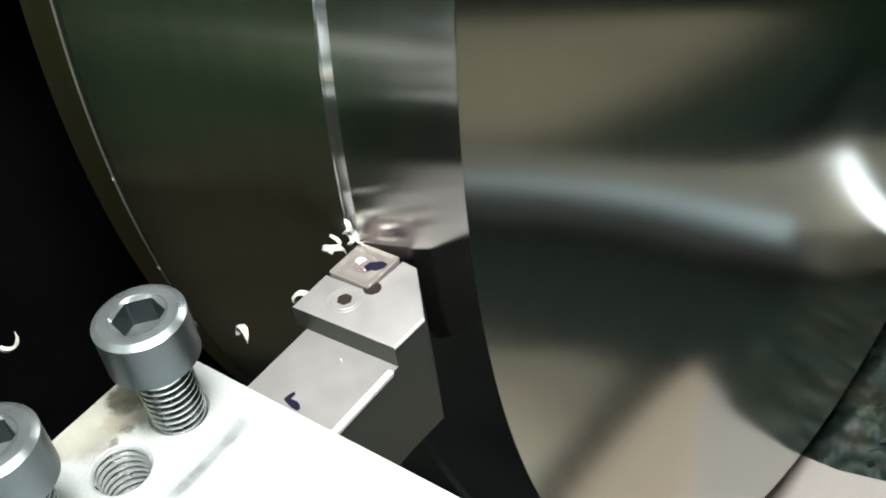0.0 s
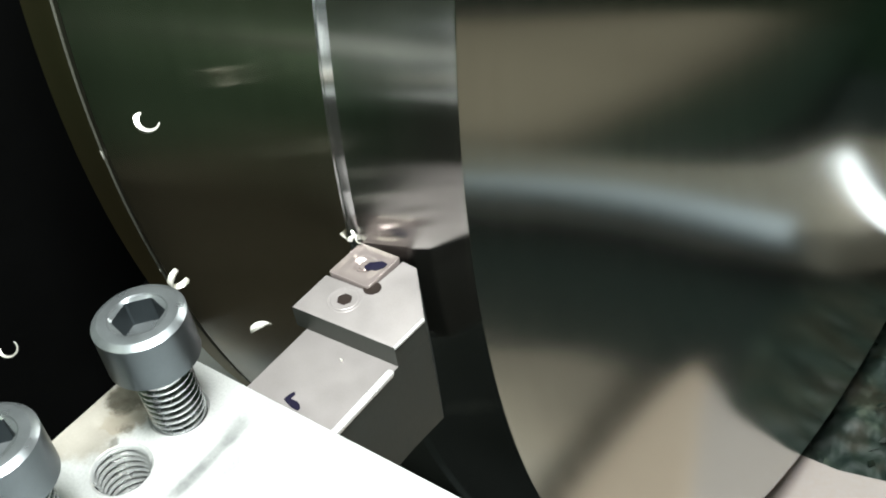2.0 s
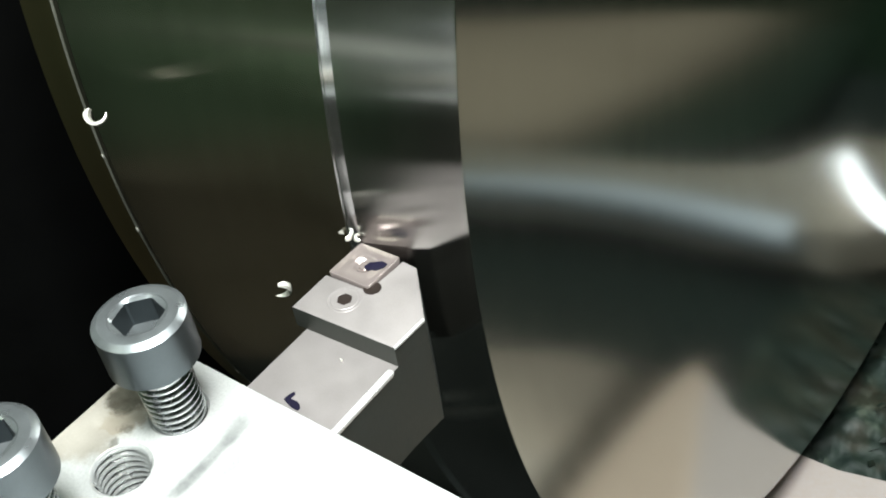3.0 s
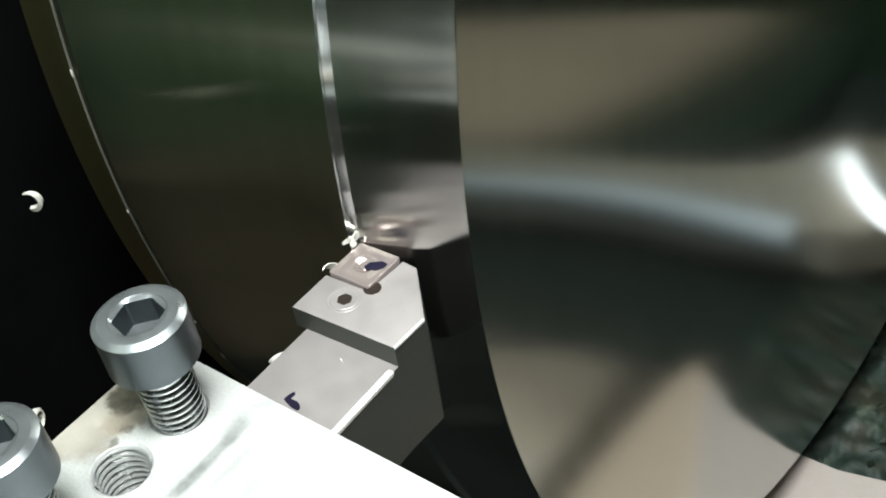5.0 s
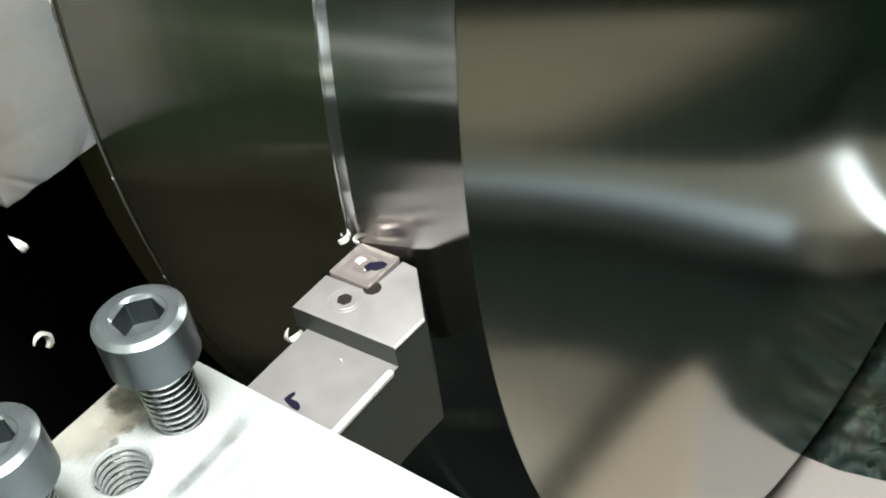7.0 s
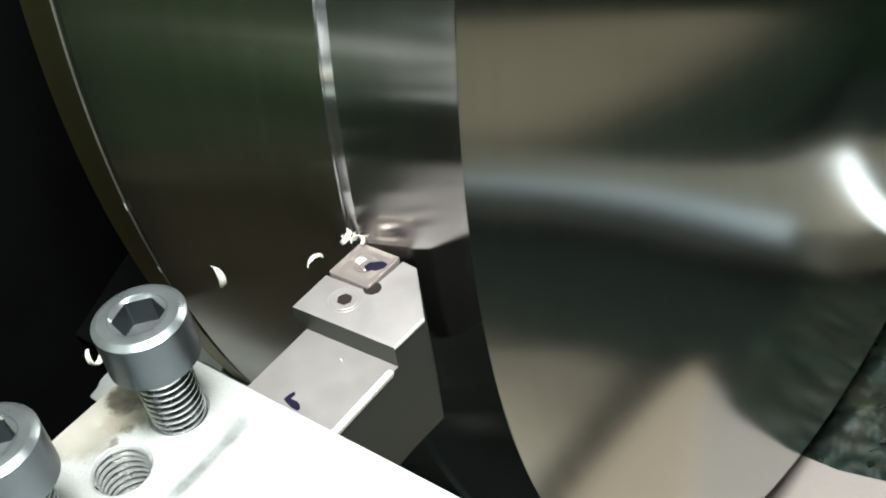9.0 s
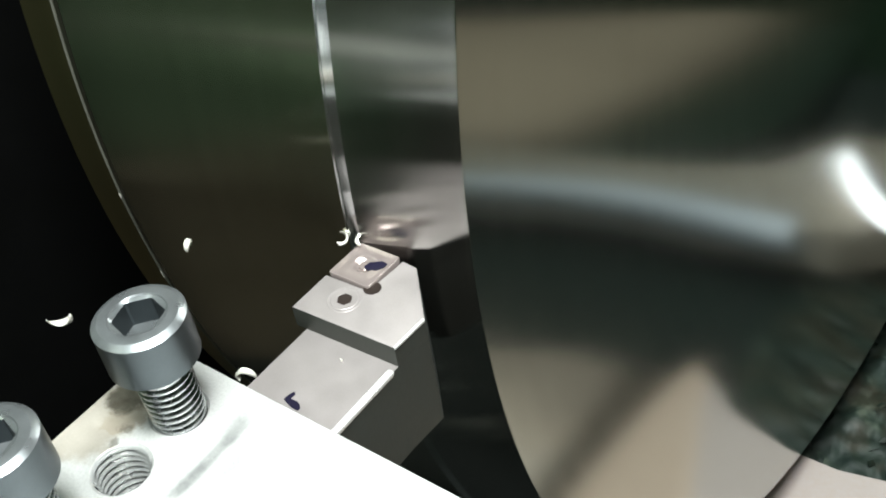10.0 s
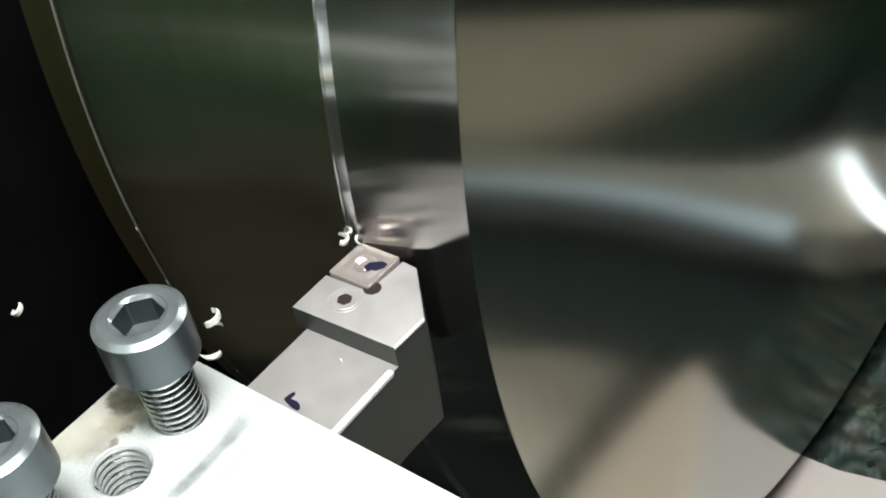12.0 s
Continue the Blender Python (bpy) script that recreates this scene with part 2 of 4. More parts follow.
def part(name, bm, material, parent=None, label="", smooth=False, origin=(0, 0, 0)):
    """Links a bmesh drawn in millimetres as one mesh object, under a thing or a part."""
    bmesh.ops.recalc_face_normals(bm, faces=bm.faces)
    o = Vector(origin)
    for v in bm.verts:
        v.co = (v.co - o) * MM
    mesh = bpy.data.meshes.new(name)
    bm.to_mesh(mesh)
    bm.free()
    mesh.materials.append(material)
    if smooth:
        mesh.polygons.foreach_set("use_smooth", [True] * len(mesh.polygons))
        mesh.set_sharp_from_angle(angle=radians(smooth if smooth is not True else 35))
    ob = new(name, mesh)
    ob.location = o * MM
    if parent:
        ob.parent = parent
        ob.location = o * MM - PIVOT.get(parent.name, Vector((0, 0, 0)))
    return tagged(ob, label)


PIVOT = {}


def thing(name, at, label, category, group="", kind=""):
    """An Empty at the base of a thing, in millimetres."""
    ob = new(name)
    ob.location = Vector(at) * MM
    ob.empty_display_size = 0.01
    PIVOT[ob.name] = Vector(at) * MM
    return tagged(ob, label, category, group, kind)


def bevel(bm, width, segments=2, edges=None):
    bmesh.ops.bevel(bm, geom=list(edges if edges is not None else bm.edges), offset=width, segments=segments, affect="EDGES", profile=0.6)


def box(x0, x1, y0, y1, z0, z1, edge=0.0, segments=2):
    bm = bmesh.new()
    bmesh.ops.create_cube(bm, size=1, matrix=Matrix.Translation(((x0 + x1) / 2, (y0 + y1) / 2, (z0 + z1) / 2)) @ Matrix.Diagonal((x1 - x0, y1 - y0, z1 - z0, 1)))
    if edge:
        bevel(bm, edge, segments)
    return bm


def prism(points, z0, z1, edge=0.0, segments=2):
    bm = bmesh.new()
    low = [bm.verts.new((x, y, z0)) for x, y in points]
    top = [bm.verts.new((x, y, z1)) for x, y in points]
    n = len(points)
    bm.faces.new(low[::-1])
    bm.faces.new(top)
    for i in range(n):
        bm.faces.new((low[i], low[(i + 1) % n], top[(i + 1) % n], top[i]))
    if edge:
        bevel(bm, edge, segments)
    return bm


def spun(profile, axis, centre, segments=64, closed=False):
    """Turns a profile of (along, radius) round the x or z axis through centre."""
    bm = bmesh.new()
    rings = []
    for a, r in profile:
        ring = []
        for i in range(segments):
            t = 2 * math.pi * i / segments
            c, s = r * math.cos(t), r * math.sin(t)
            p = (centre[0] + a, centre[1] - c, centre[2] + s) if axis == "x" else (centre[0] + c, centre[1] + s, centre[2] + a)
            ring.append(bm.verts.new(p))
        rings.append(ring)
    pairs = list(zip(rings, rings[1:])) + ([(rings[-1], rings[0])] if closed else [])
    for r0, r1 in pairs:
        for i in range(segments):
            j = (i + 1) % segments
            bm.faces.new((r0[i], r0[j], r1[j], r1[i]))
    if not closed:
        for ring, r in ((rings[0], profile[0][1]), (rings[-1], profile[-1][1])):
            bm.faces.new(ring)
    return bm


def merged(*parts):
    """Joins bmeshes into one."""
    out = bmesh.new()
    for b in parts:
        m = bpy.data.meshes.new("t")
        b.to_mesh(m)
        b.free()
        out.from_mesh(m)
        bpy.data.meshes.remove(m)
    return out


AX = (0, AXIS_Y, AXIS_Z)

# ---- workpiece --------------------------------------------------------------


def build_workpiece():
    w = thing("workpiece", (0, AXIS_Y, AXIS_Z), "large turned steel drum, half machined to a mirror finish", "workpiece")
    o = (0, AXIS_Y, AXIS_Z)
    R = RADIUS
    part("gripped_end", spun([(-128.5, R - 60), (-128.5, R - 1.5), (-127, R - 0.3), (-110.6, R - 0.3), (-110.6, R - 60)], "x", AX, 384, True),
         GRIPPED, w, "dull brownish end gripped in the chuck", 30, o)
    bead = spun([(-110.4, R - 60), (-110.4, R - 0.2), (-109.9, R + 0.5), (-109.3, R + 0.8), (-108.8, R + 0.45), (-108.8, R - 60)], "x", AX, 768, True)
    part("bead", bead, BEAD, w, "thin raised bead between the two surfaces", 30, o)
    # bright lumps stand for the glints along the bead
    rnd = random.Random(11)
    for k in range(44):
        a = 2 * math.pi * (k + rnd.uniform(-0.4, 0.4)) / 44
        if k == 0:
            b = bmesh.new()
            bmesh.ops.create_icosphere(b, subdivisions=1, radius=1)
            glint = part("glint", b, CHIP, w, "", 60)
        else:
            glint = new("glint", glint.data)
            glint.parent = w
        glint.matrix_basis = Matrix.Translation((-0.1094, 0, 0)) @ Matrix.Rotation(a, 4, "X") @ Matrix.Translation((0, -(R + 0.55) * MM, 0)) @ Matrix.Diagonal((rnd.uniform(0.35, 0.7), 0.5, rnd.uniform(1.0, 3.2), 1))
    # dimmer steel: the dark that the groove mirrors is in its colour
    part("relief_groove", spun([(-108.8, R - 60), (-108.8, R + 0.25), (-108.4, R + 0.1), (-104.9, R + 1.15), (-104.9, R - 60)], "x", AX, 384, True),
         GROOVE, w, "groove beside the bead, its dark reflection in the colour", 30, o)
    part("uncut_surface", spun([(-104.9, R - 60), (-104.9, R + 1.15), (-104.7, R + 1.25), (-3.1, R + 1.25), (-3.1, R - 60)], "x", AX, 512, True),
         SKIN, w, "darker surface still to be cut", 8, o)
    part("shoulder", spun([(-3.1, R - 60), (-3.1, R + 1.2), (-2.65, R + 0.97), (-2.35, R + 1.06), (0.0, R - 0.02), (0.0, R - 60)], "x", AX, 512, True),
         SHOULDER, w, "bright shoulder left by the tool", 12, o)
    part("cut_surface", spun([(0.0, R - 60), *[((FACE_X - 0.3) * k / 16, R - 0.02 - (R - RIM_RADIUS - 0.07) * (k / 16) ** 1.05) for k in range(17)], (FACE_X - 0.3, R - 60)], "x", AX, 512, True),
         CUT, w, "freshly cut mirror-bright tapered band", 30, o)
    part("front_face", spun([(FACE_X - 0.3, 60), (FACE_X - 0.3, RIM_RADIUS + 0.04), (FACE_X - 0.06, RIM_RADIUS), (FACE_X, RIM_RADIUS - 0.08), (FACE_X, 64), (FACE_X - 4, 60)], "x", AX, 512, True),
         FACED, w, "faced front with fine turning rings", 30, o)
    return w


# ---- chuck ------------------------------------------------------------------


def build_chuck():
    c = thing("chuck", (0, AXIS_Y, AXIS_Z), "three-jaw lathe chuck with stepped steel jaws and a black body", "chuck")
    o = (0, AXIS_Y, AXIS_Z)
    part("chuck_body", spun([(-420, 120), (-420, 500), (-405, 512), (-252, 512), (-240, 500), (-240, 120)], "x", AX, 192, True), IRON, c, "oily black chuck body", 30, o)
    R = RADIUS

    def jaw_mesh(r0, r1, a0, a1, x0, x1, edge):
        """A block between two radii and two angles on the rim, its inner side hollowed to the drum."""
        bm = bmesh.new()
        n = 10
        ring = [(r0, a0 + (a1 - a0) * i / n) for i in range(n + 1)] + [(r1, a1 + (a0 - a1) * i / 3) for i in range(4)]
        ends = [[bm.verts.new((x, -r * math.cos(radians(a)), r * math.sin(radians(a)))) for r, a in ring] for x in (x0, x1)]
        m = len(ring)
        bm.faces.new(ends[0])
        bm.faces.new(ends[1][::-1])
        for i in range(m):
            bm.faces.new((ends[0][i], ends[0][(i + 1) % m], ends[1][(i + 1) % m], ends[1][i]))
        bmesh.ops.recalc_face_normals(bm, faces=bm.faces)
        sharp = [e for e in bm.edges if e.calc_face_angle(0) > radians(30)]
        bevel(bm, edge, 2, sharp)
        bmesh.ops.subdivide_edges(bm, edges=[e for e in bm.edges if e.calc_length() > 12], cuts=13, use_grid_fill=True)
        bmesh.ops.triangulate(bm, faces=[f for f in bm.faces if len(f.verts) > 4])
        for v in bm.verts:
            if v.calc_shell_factor() > 1.03 or max((e.calc_face_angle(0) for e in v.link_edges), default=0) > 0.3:
                v.co += Vector((noise.noise(v.co * 0.23), noise.noise(v.co * 0.23 + Vector((40, 0, 0))), noise.noise(v.co * 0.23 + Vector((0, 40, 0))))) * 0.6
        return bm

    first = None
    for k in range(3):
        turn = Matrix.Rotation(radians(-120 * k), 4, "X")
        if first is None:
            jaw = part("jaw", jaw_mesh(R + 0.3, R + 37, 0, -10.6, -188, GRIP_X, 0.8), JAW, c, "pale grey steel jaw", 30)
            base = part("jaw_step", jaw_mesh(R - 62, R + 0.2, -0.1, -10.5, -187.6, -134, 0.8), JAW, jaw, "inner step of the jaw", 30)
            bolt = part("stop_block", box(-200, -188.2, -(R - 2), -(R - 18), -14, -3, 1.2), JAW, jaw, "small bright stop block", 30)
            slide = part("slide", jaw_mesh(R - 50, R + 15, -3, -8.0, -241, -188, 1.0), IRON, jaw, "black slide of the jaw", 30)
            first = (jaw, base, bolt, slide)
            trio = first
        else:
            trio = []
            for src in first:
                d = new(src.name.split(".")[0], src.data)
                trio.append(tagged(d, src.get("label", "")))
            trio[0].parent = c
            for d in trio[1:]:
                d.parent = trio[0]
        trio[0].location = (0, 0, 0)
        for d in trio[1:]:
            d.location = (0, 0, 0)
        trio[0].matrix_basis = turn
    return c


# ---- turning tool -----------------------------------------------------------


def shaded_sides(ob):
    """Puts the shade of the upright sides into a darker milled material."""
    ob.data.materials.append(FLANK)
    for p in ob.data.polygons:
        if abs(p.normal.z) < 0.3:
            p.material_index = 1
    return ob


def build_tool():
    t = thing("turning_tool", (17, -60, -38), "grey lever-lock turning tool with a rhombic insert, clamped under a block", "cutting tool")

    def topped(points, z0, z1, edge):
        """A prism with its top edges broken only."""
        bm = prism(points, z0, z1)
        bevel(bm, edge, 2, [e for e in bm.edges if min(v.co.z for v in e.verts) > z1 - 0.001])
        return bm

    head = part("head", topped([(-0.7, -27.6), (31.6, -26.2), (32.3, -14.7), (19.2, -0.6), (14.2, -0.2), (13.6, -13.9), (-0.6, -13.9)], -7.2, -0.6, 0.3), HOLDER, t, "", 30)
    shaded_sides(head)
    shaded_sides(part("insert_seat", prism([(0.9, -13.9), (13.5, -13.9), (12.9, -1.6), (1.3, -1.9)], -38, -5.2, 0.2), HOLDER, t, "", 30))
    shaded_sides(part("shank", topped([(2.5, -210), (31.5, -210), (31.6, -26.2), (32.3, -14.7), (19.2, -0.6), (14.2, -0.2), (13.6, -13.9), (2.5, -13.9)], -38, -7.2, 0.02), HOLDER, t, "", 30))
    # pale strips hold the light caught by the chamfers in their colour
    part("head_chamfer", prism([(31.9, -26.3), (32.45, -14.9), (31.7, -14.7), (31.2, -26.1)], -1.25, -0.45, 0.15), HOLDER_EDGE, head, "bright edge, its highlight put into the colour", 30)
    part("shank_chamfer", box(29.9, 31.8, -210, -28.0, -8.6, -6.98, 0.6), HOLDER_EDGE, t, "bright edge, its highlight put into the colour", 30)
    # the insert: a ground land, a chip-breaker groove and a raised middle
    ins = bmesh.new()
    count, loops = 72, []
    for size, z, square in ((0.985, -4.9, 26), (1.0, -0.07, 34), (0.99, 0.0, 34), (0.955, 0.0, 28), (0.88, -0.10, 14), (0.78, -0.17, 8), (0.66, -0.13, 5), (0.57, 0.0, 3.6), (0.51, 0.03, 3), (0.46, -0.03, 2.4), (0.36, -0.42, 2.1), (0.29, -0.85, 2)):
        loop = []
        for i in range(count):
            q = 2 * math.pi * i / count
            u = math.copysign(abs(math.cos(q)) ** (2 / square), math.cos(q)) * size
            v = math.copysign(abs(math.sin(q)) ** (2 / square), math.sin(q)) * size
            loop.append(ins.verts.new((6.425 + 6.6 * u + 0.15 * v, -6.5 + 0.1 * u + 6.6 * v, z)))
        loops.append(loop)
    for low, high in zip(loops, loops[1:]):
        for i in range(count):
            j = (i + 1) % count
            ins.faces.new((low[i], low[j], high[j], high[i]))
    ins.faces.new(loops[0])
    ins.faces.new(loops[-1])
    insert = part("insert", ins, CARBIDE, t, "rhombic carbide insert with chip breaker", 50)
    part("lever_pin", spun([(-1.0, 1.55), (-0.5, 1.5), (-0.32, 1.15), (-0.26, 0.3)], "z", (6.4, -6.5, 0.0), 24), CARBIDE, insert, "bright lever pin", 40)
    blot = prism([(6.9, -7.2), (8.2, -7.9), (10.6, -7.0), (11.9, -5.0), (11.8, -3.5), (10.0, -3.2), (8.4, -4.6), (7.3, -5.2)], -0.42, 0.08, 0.08)
    part("ink_blot", blot, INK, insert, "violet-black marker blot", 40)
    # flat dark discs: the shade of both holes is in their colour
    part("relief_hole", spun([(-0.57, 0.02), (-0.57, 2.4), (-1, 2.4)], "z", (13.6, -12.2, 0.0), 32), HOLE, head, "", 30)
    part("lever_screw", merged(spun([(-1, 2.1), (-0.55, 2.1), (-0.5, 2.35), (-0.5, 3.6), (-0.6, 3.75), (-0.52, 4.3), (-0.5, 4.55), (-0.7, 4.8), (-1, 4.8)], "z", (9.8, -18.9, 0.0), 48)), HOLDER, head, "bright ringed lever screw", 30)
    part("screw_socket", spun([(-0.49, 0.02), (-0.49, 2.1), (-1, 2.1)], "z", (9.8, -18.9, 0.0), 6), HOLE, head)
    # handwritten mark
    mark = prism([(13.4, -48.5), (13.5, -47.1), (14.0, -45.6), (14.6, -45.5), (14.95, -46.2), (14.75, -47.5), (15.8, -47.5), (16.9, -47.4), (18.1, -47.9), (19.0, -48.8), (18.8, -49.6), (17.1, -49.6), (15.0, -49.1)], -7.2, -7.09)
    part("ink_mark", mark, INK, t, "violet-black marker scribble")
    return t


def build_loose_chip():
    bm = chip_mesh("loose_chip", 120, 0.7, 0.7, 0.4, 0.5, 0.2)
    bmesh.ops.transform(bm, matrix=pose(18.0, -31.8, -6.75, 90, 0, 20), verts=bm.verts)
    return tagged(part("loose_chip", bm, CHIP, None, "", 50), "tiny bright steel chip lying on the tool shank", "chip")


# ---- tool block and screws --------------------------------------------------
SCREWS = ((17.35, -77.05), (16.5, -112.95))
OPEN_HOLE = (17.9, -94.0)
BLOCK_TOP = 20.0


def thread(r, z0, z1, pitch, axis_at, segments=40, depth=0.85, inner=False):
    """A helical thread as a ribbon of v-shaped turns."""
    bm = bmesh.new()
    turns = (z1 - z0) / pitch
    n = int(turns * segments)
    rows = []
    for i in range(n + 1):
        t = 2 * math.pi * i / segments
        z = z0 + pitch * i / segments
        row = []
        for dz, dr in ((0, depth), (0.42, 0), (0.58, 0), (1, depth)):
            rr = r - dr if not inner else r + dr - depth
            row.append(bm.verts.new((axis_at[0] + rr * math.cos(t), axis_at[1] + rr * math.sin(t), z + dz * pitch)))
        rows.append(row)
    for a, b in zip(rows, rows[1:]):
        for k in range(3):
            bm.faces.new((a[k], b[k], b[k + 1], a[k + 1]))
    return bm


def build_screw(x, y, label):
    s = thing("cap_screw", (x, y, BLOCK_TOP), label, "screw", "clamping screws in the block")
    top = 48.9
    R = 9.5
    prof = [(37, 4), (37, R - 0.4), (37.4, R), (top - 0.95, R), (top - 0.05, R - 1.3), (top, R - 1.45), (top, 6.0), (top - 0.25, 5.75)]
    head = spun([(z, r) for z, r in prof], "z", (x, y, 0), 72)
    # open the top for the socket
    bmesh.ops.delete(head, geom=[f for f in head.faces if len(f.verts) > 4 and f.calc_center_median().z > top - 1], context="FACES")
    ring = [v for v in head.verts if abs(v.co.z - (top - 0.25)) < 1e-4]
    ring.sort(key=lambda v: math.atan2(v.co.y - y, v.co.x - x))
    hexa, deep = [], []
    for v in ring:
        a = math.atan2(v.co.y - y, v.co.x - x) + radians(12)
        seg = (a % (math.pi / 3)) - math.pi / 6
        rr = 4.65 / math.cos(seg)
        hexa.append(head.verts.new((x + rr * math.cos(a - radians(12)), y + rr * math.sin(a - radians(12)), top - 0.55)))
        deep.append(head.verts.new((x + rr * math.cos(a - radians(12)), y + rr * math.sin(a - radians(12)), top - 6.5)))
    n = len(ring)
    for i in range(n):
        j = (i + 1) % n
        head.faces.new((ring[i], ring[j], hexa[j], hexa[i]))
        head.faces.new((hexa[i], hexa[j], deep[j], deep[i]))
    head.faces.new(deep)
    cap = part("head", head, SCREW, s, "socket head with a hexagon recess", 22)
    # paler steel carries the light on top, chamfer and socket floor
    cap.data.materials.append(LIT_STEEL)
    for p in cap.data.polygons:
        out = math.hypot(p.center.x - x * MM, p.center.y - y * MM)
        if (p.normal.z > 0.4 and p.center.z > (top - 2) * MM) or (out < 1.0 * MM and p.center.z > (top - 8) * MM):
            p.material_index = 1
    part("threaded_shaft", merged(thread(6.0, 12, 36, 1.75, (x, y), 40, 0.6), spun([(10, 5.42), (37.5, 5.42)], "z", (x, y, 0), 32)), SHAFT, s, "coarse bright thread", 50)
    return s


def build_block():
    b = thing("tool_block", (50, -140, -7), "pale ground steel clamping block with threaded holes", "tool holder")
    x0, x1, y0, y1 = -1.0, 128.0, -235.0, -64.6
    bm = bmesh.new()
    outer = [bm.verts.new(p) for p in ((x0, y0, BLOCK_TOP), (x1, y0, BLOCK_TOP), (x1, y1, BLOCK_TOP), (x0, y1, BLOCK_TOP))]
    edges = [bm.edges.new((outer[i], outer[(i + 1) % 4])) for i in range(4)]
    loops = []
    for hx, hy, r in ((*OPEN_HOLE, 6.7), (*SCREWS[0], 6.6), (*SCREWS[1], 6.6)):
        ring = [bm.verts.new((hx + r * math.cos(2 * math.pi * i / 40), hy + r * math.sin(2 * math.pi * i / 40), BLOCK_TOP)) for i in range(40)]
        edges += [bm.edges.new((ring[i], ring[(i + 1) % 40])) for i in range(40)]
        loops.append((ring, hx, hy, r))
    bmesh.ops.triangle_fill(bm, use_beauty=True, edges=edges)
    for ring, hx, hy, r in loops:
        mid = [bm.verts.new((hx + (v.co.x - hx) * (r - 0.7) / r, hy + (v.co.y - hy) * (r - 0.7) / r, BLOCK_TOP - 0.7)) for v in ring]
        low = [bm.verts.new((v.co.x, v.co.y, BLOCK_TOP - 20)) for v in mid]
        for i in range(40):
            j = (i + 1) % 40
            bm.faces.new((ring[i], ring[j], mid[j], mid[i]))
            bm.faces.new((mid[i], mid[j], low[j], low[i]))
    low = [bm.verts.new((v.co.x, v.co.y, -6.9)) for v in outer]
    bm.faces.new(low[::-1])
    for i in range(4):
        bm.faces.new((outer[i], outer[(i + 1) % 4], low[(i + 1) % 4], low[i]))
    shaded_sides(part("clamp_plate", bm, GROUND, b))
    part("hole_thread", thread(6.05, 2, BLOCK_TOP - 0.9, 1.75, OPEN_HOLE, 40, 0.5, True), THREAD, b, "threaded open hole", 50)
    part("lower_body", box(34, 128, -235, -90, -90, -7.1, 1.0), GROUND, b)
    part("base", box(-1, 33.8, -235, -120, -90, -38.2, 1.0), GROUND, b)
    return b


# ---- machine round it -------------------------------------------------------


def flat_piece(name, points, z0, z1, material, label, category, edge=4):
    return tagged(part(name, prism(points, z0, z1, edge), material), label, category, "", "structure")


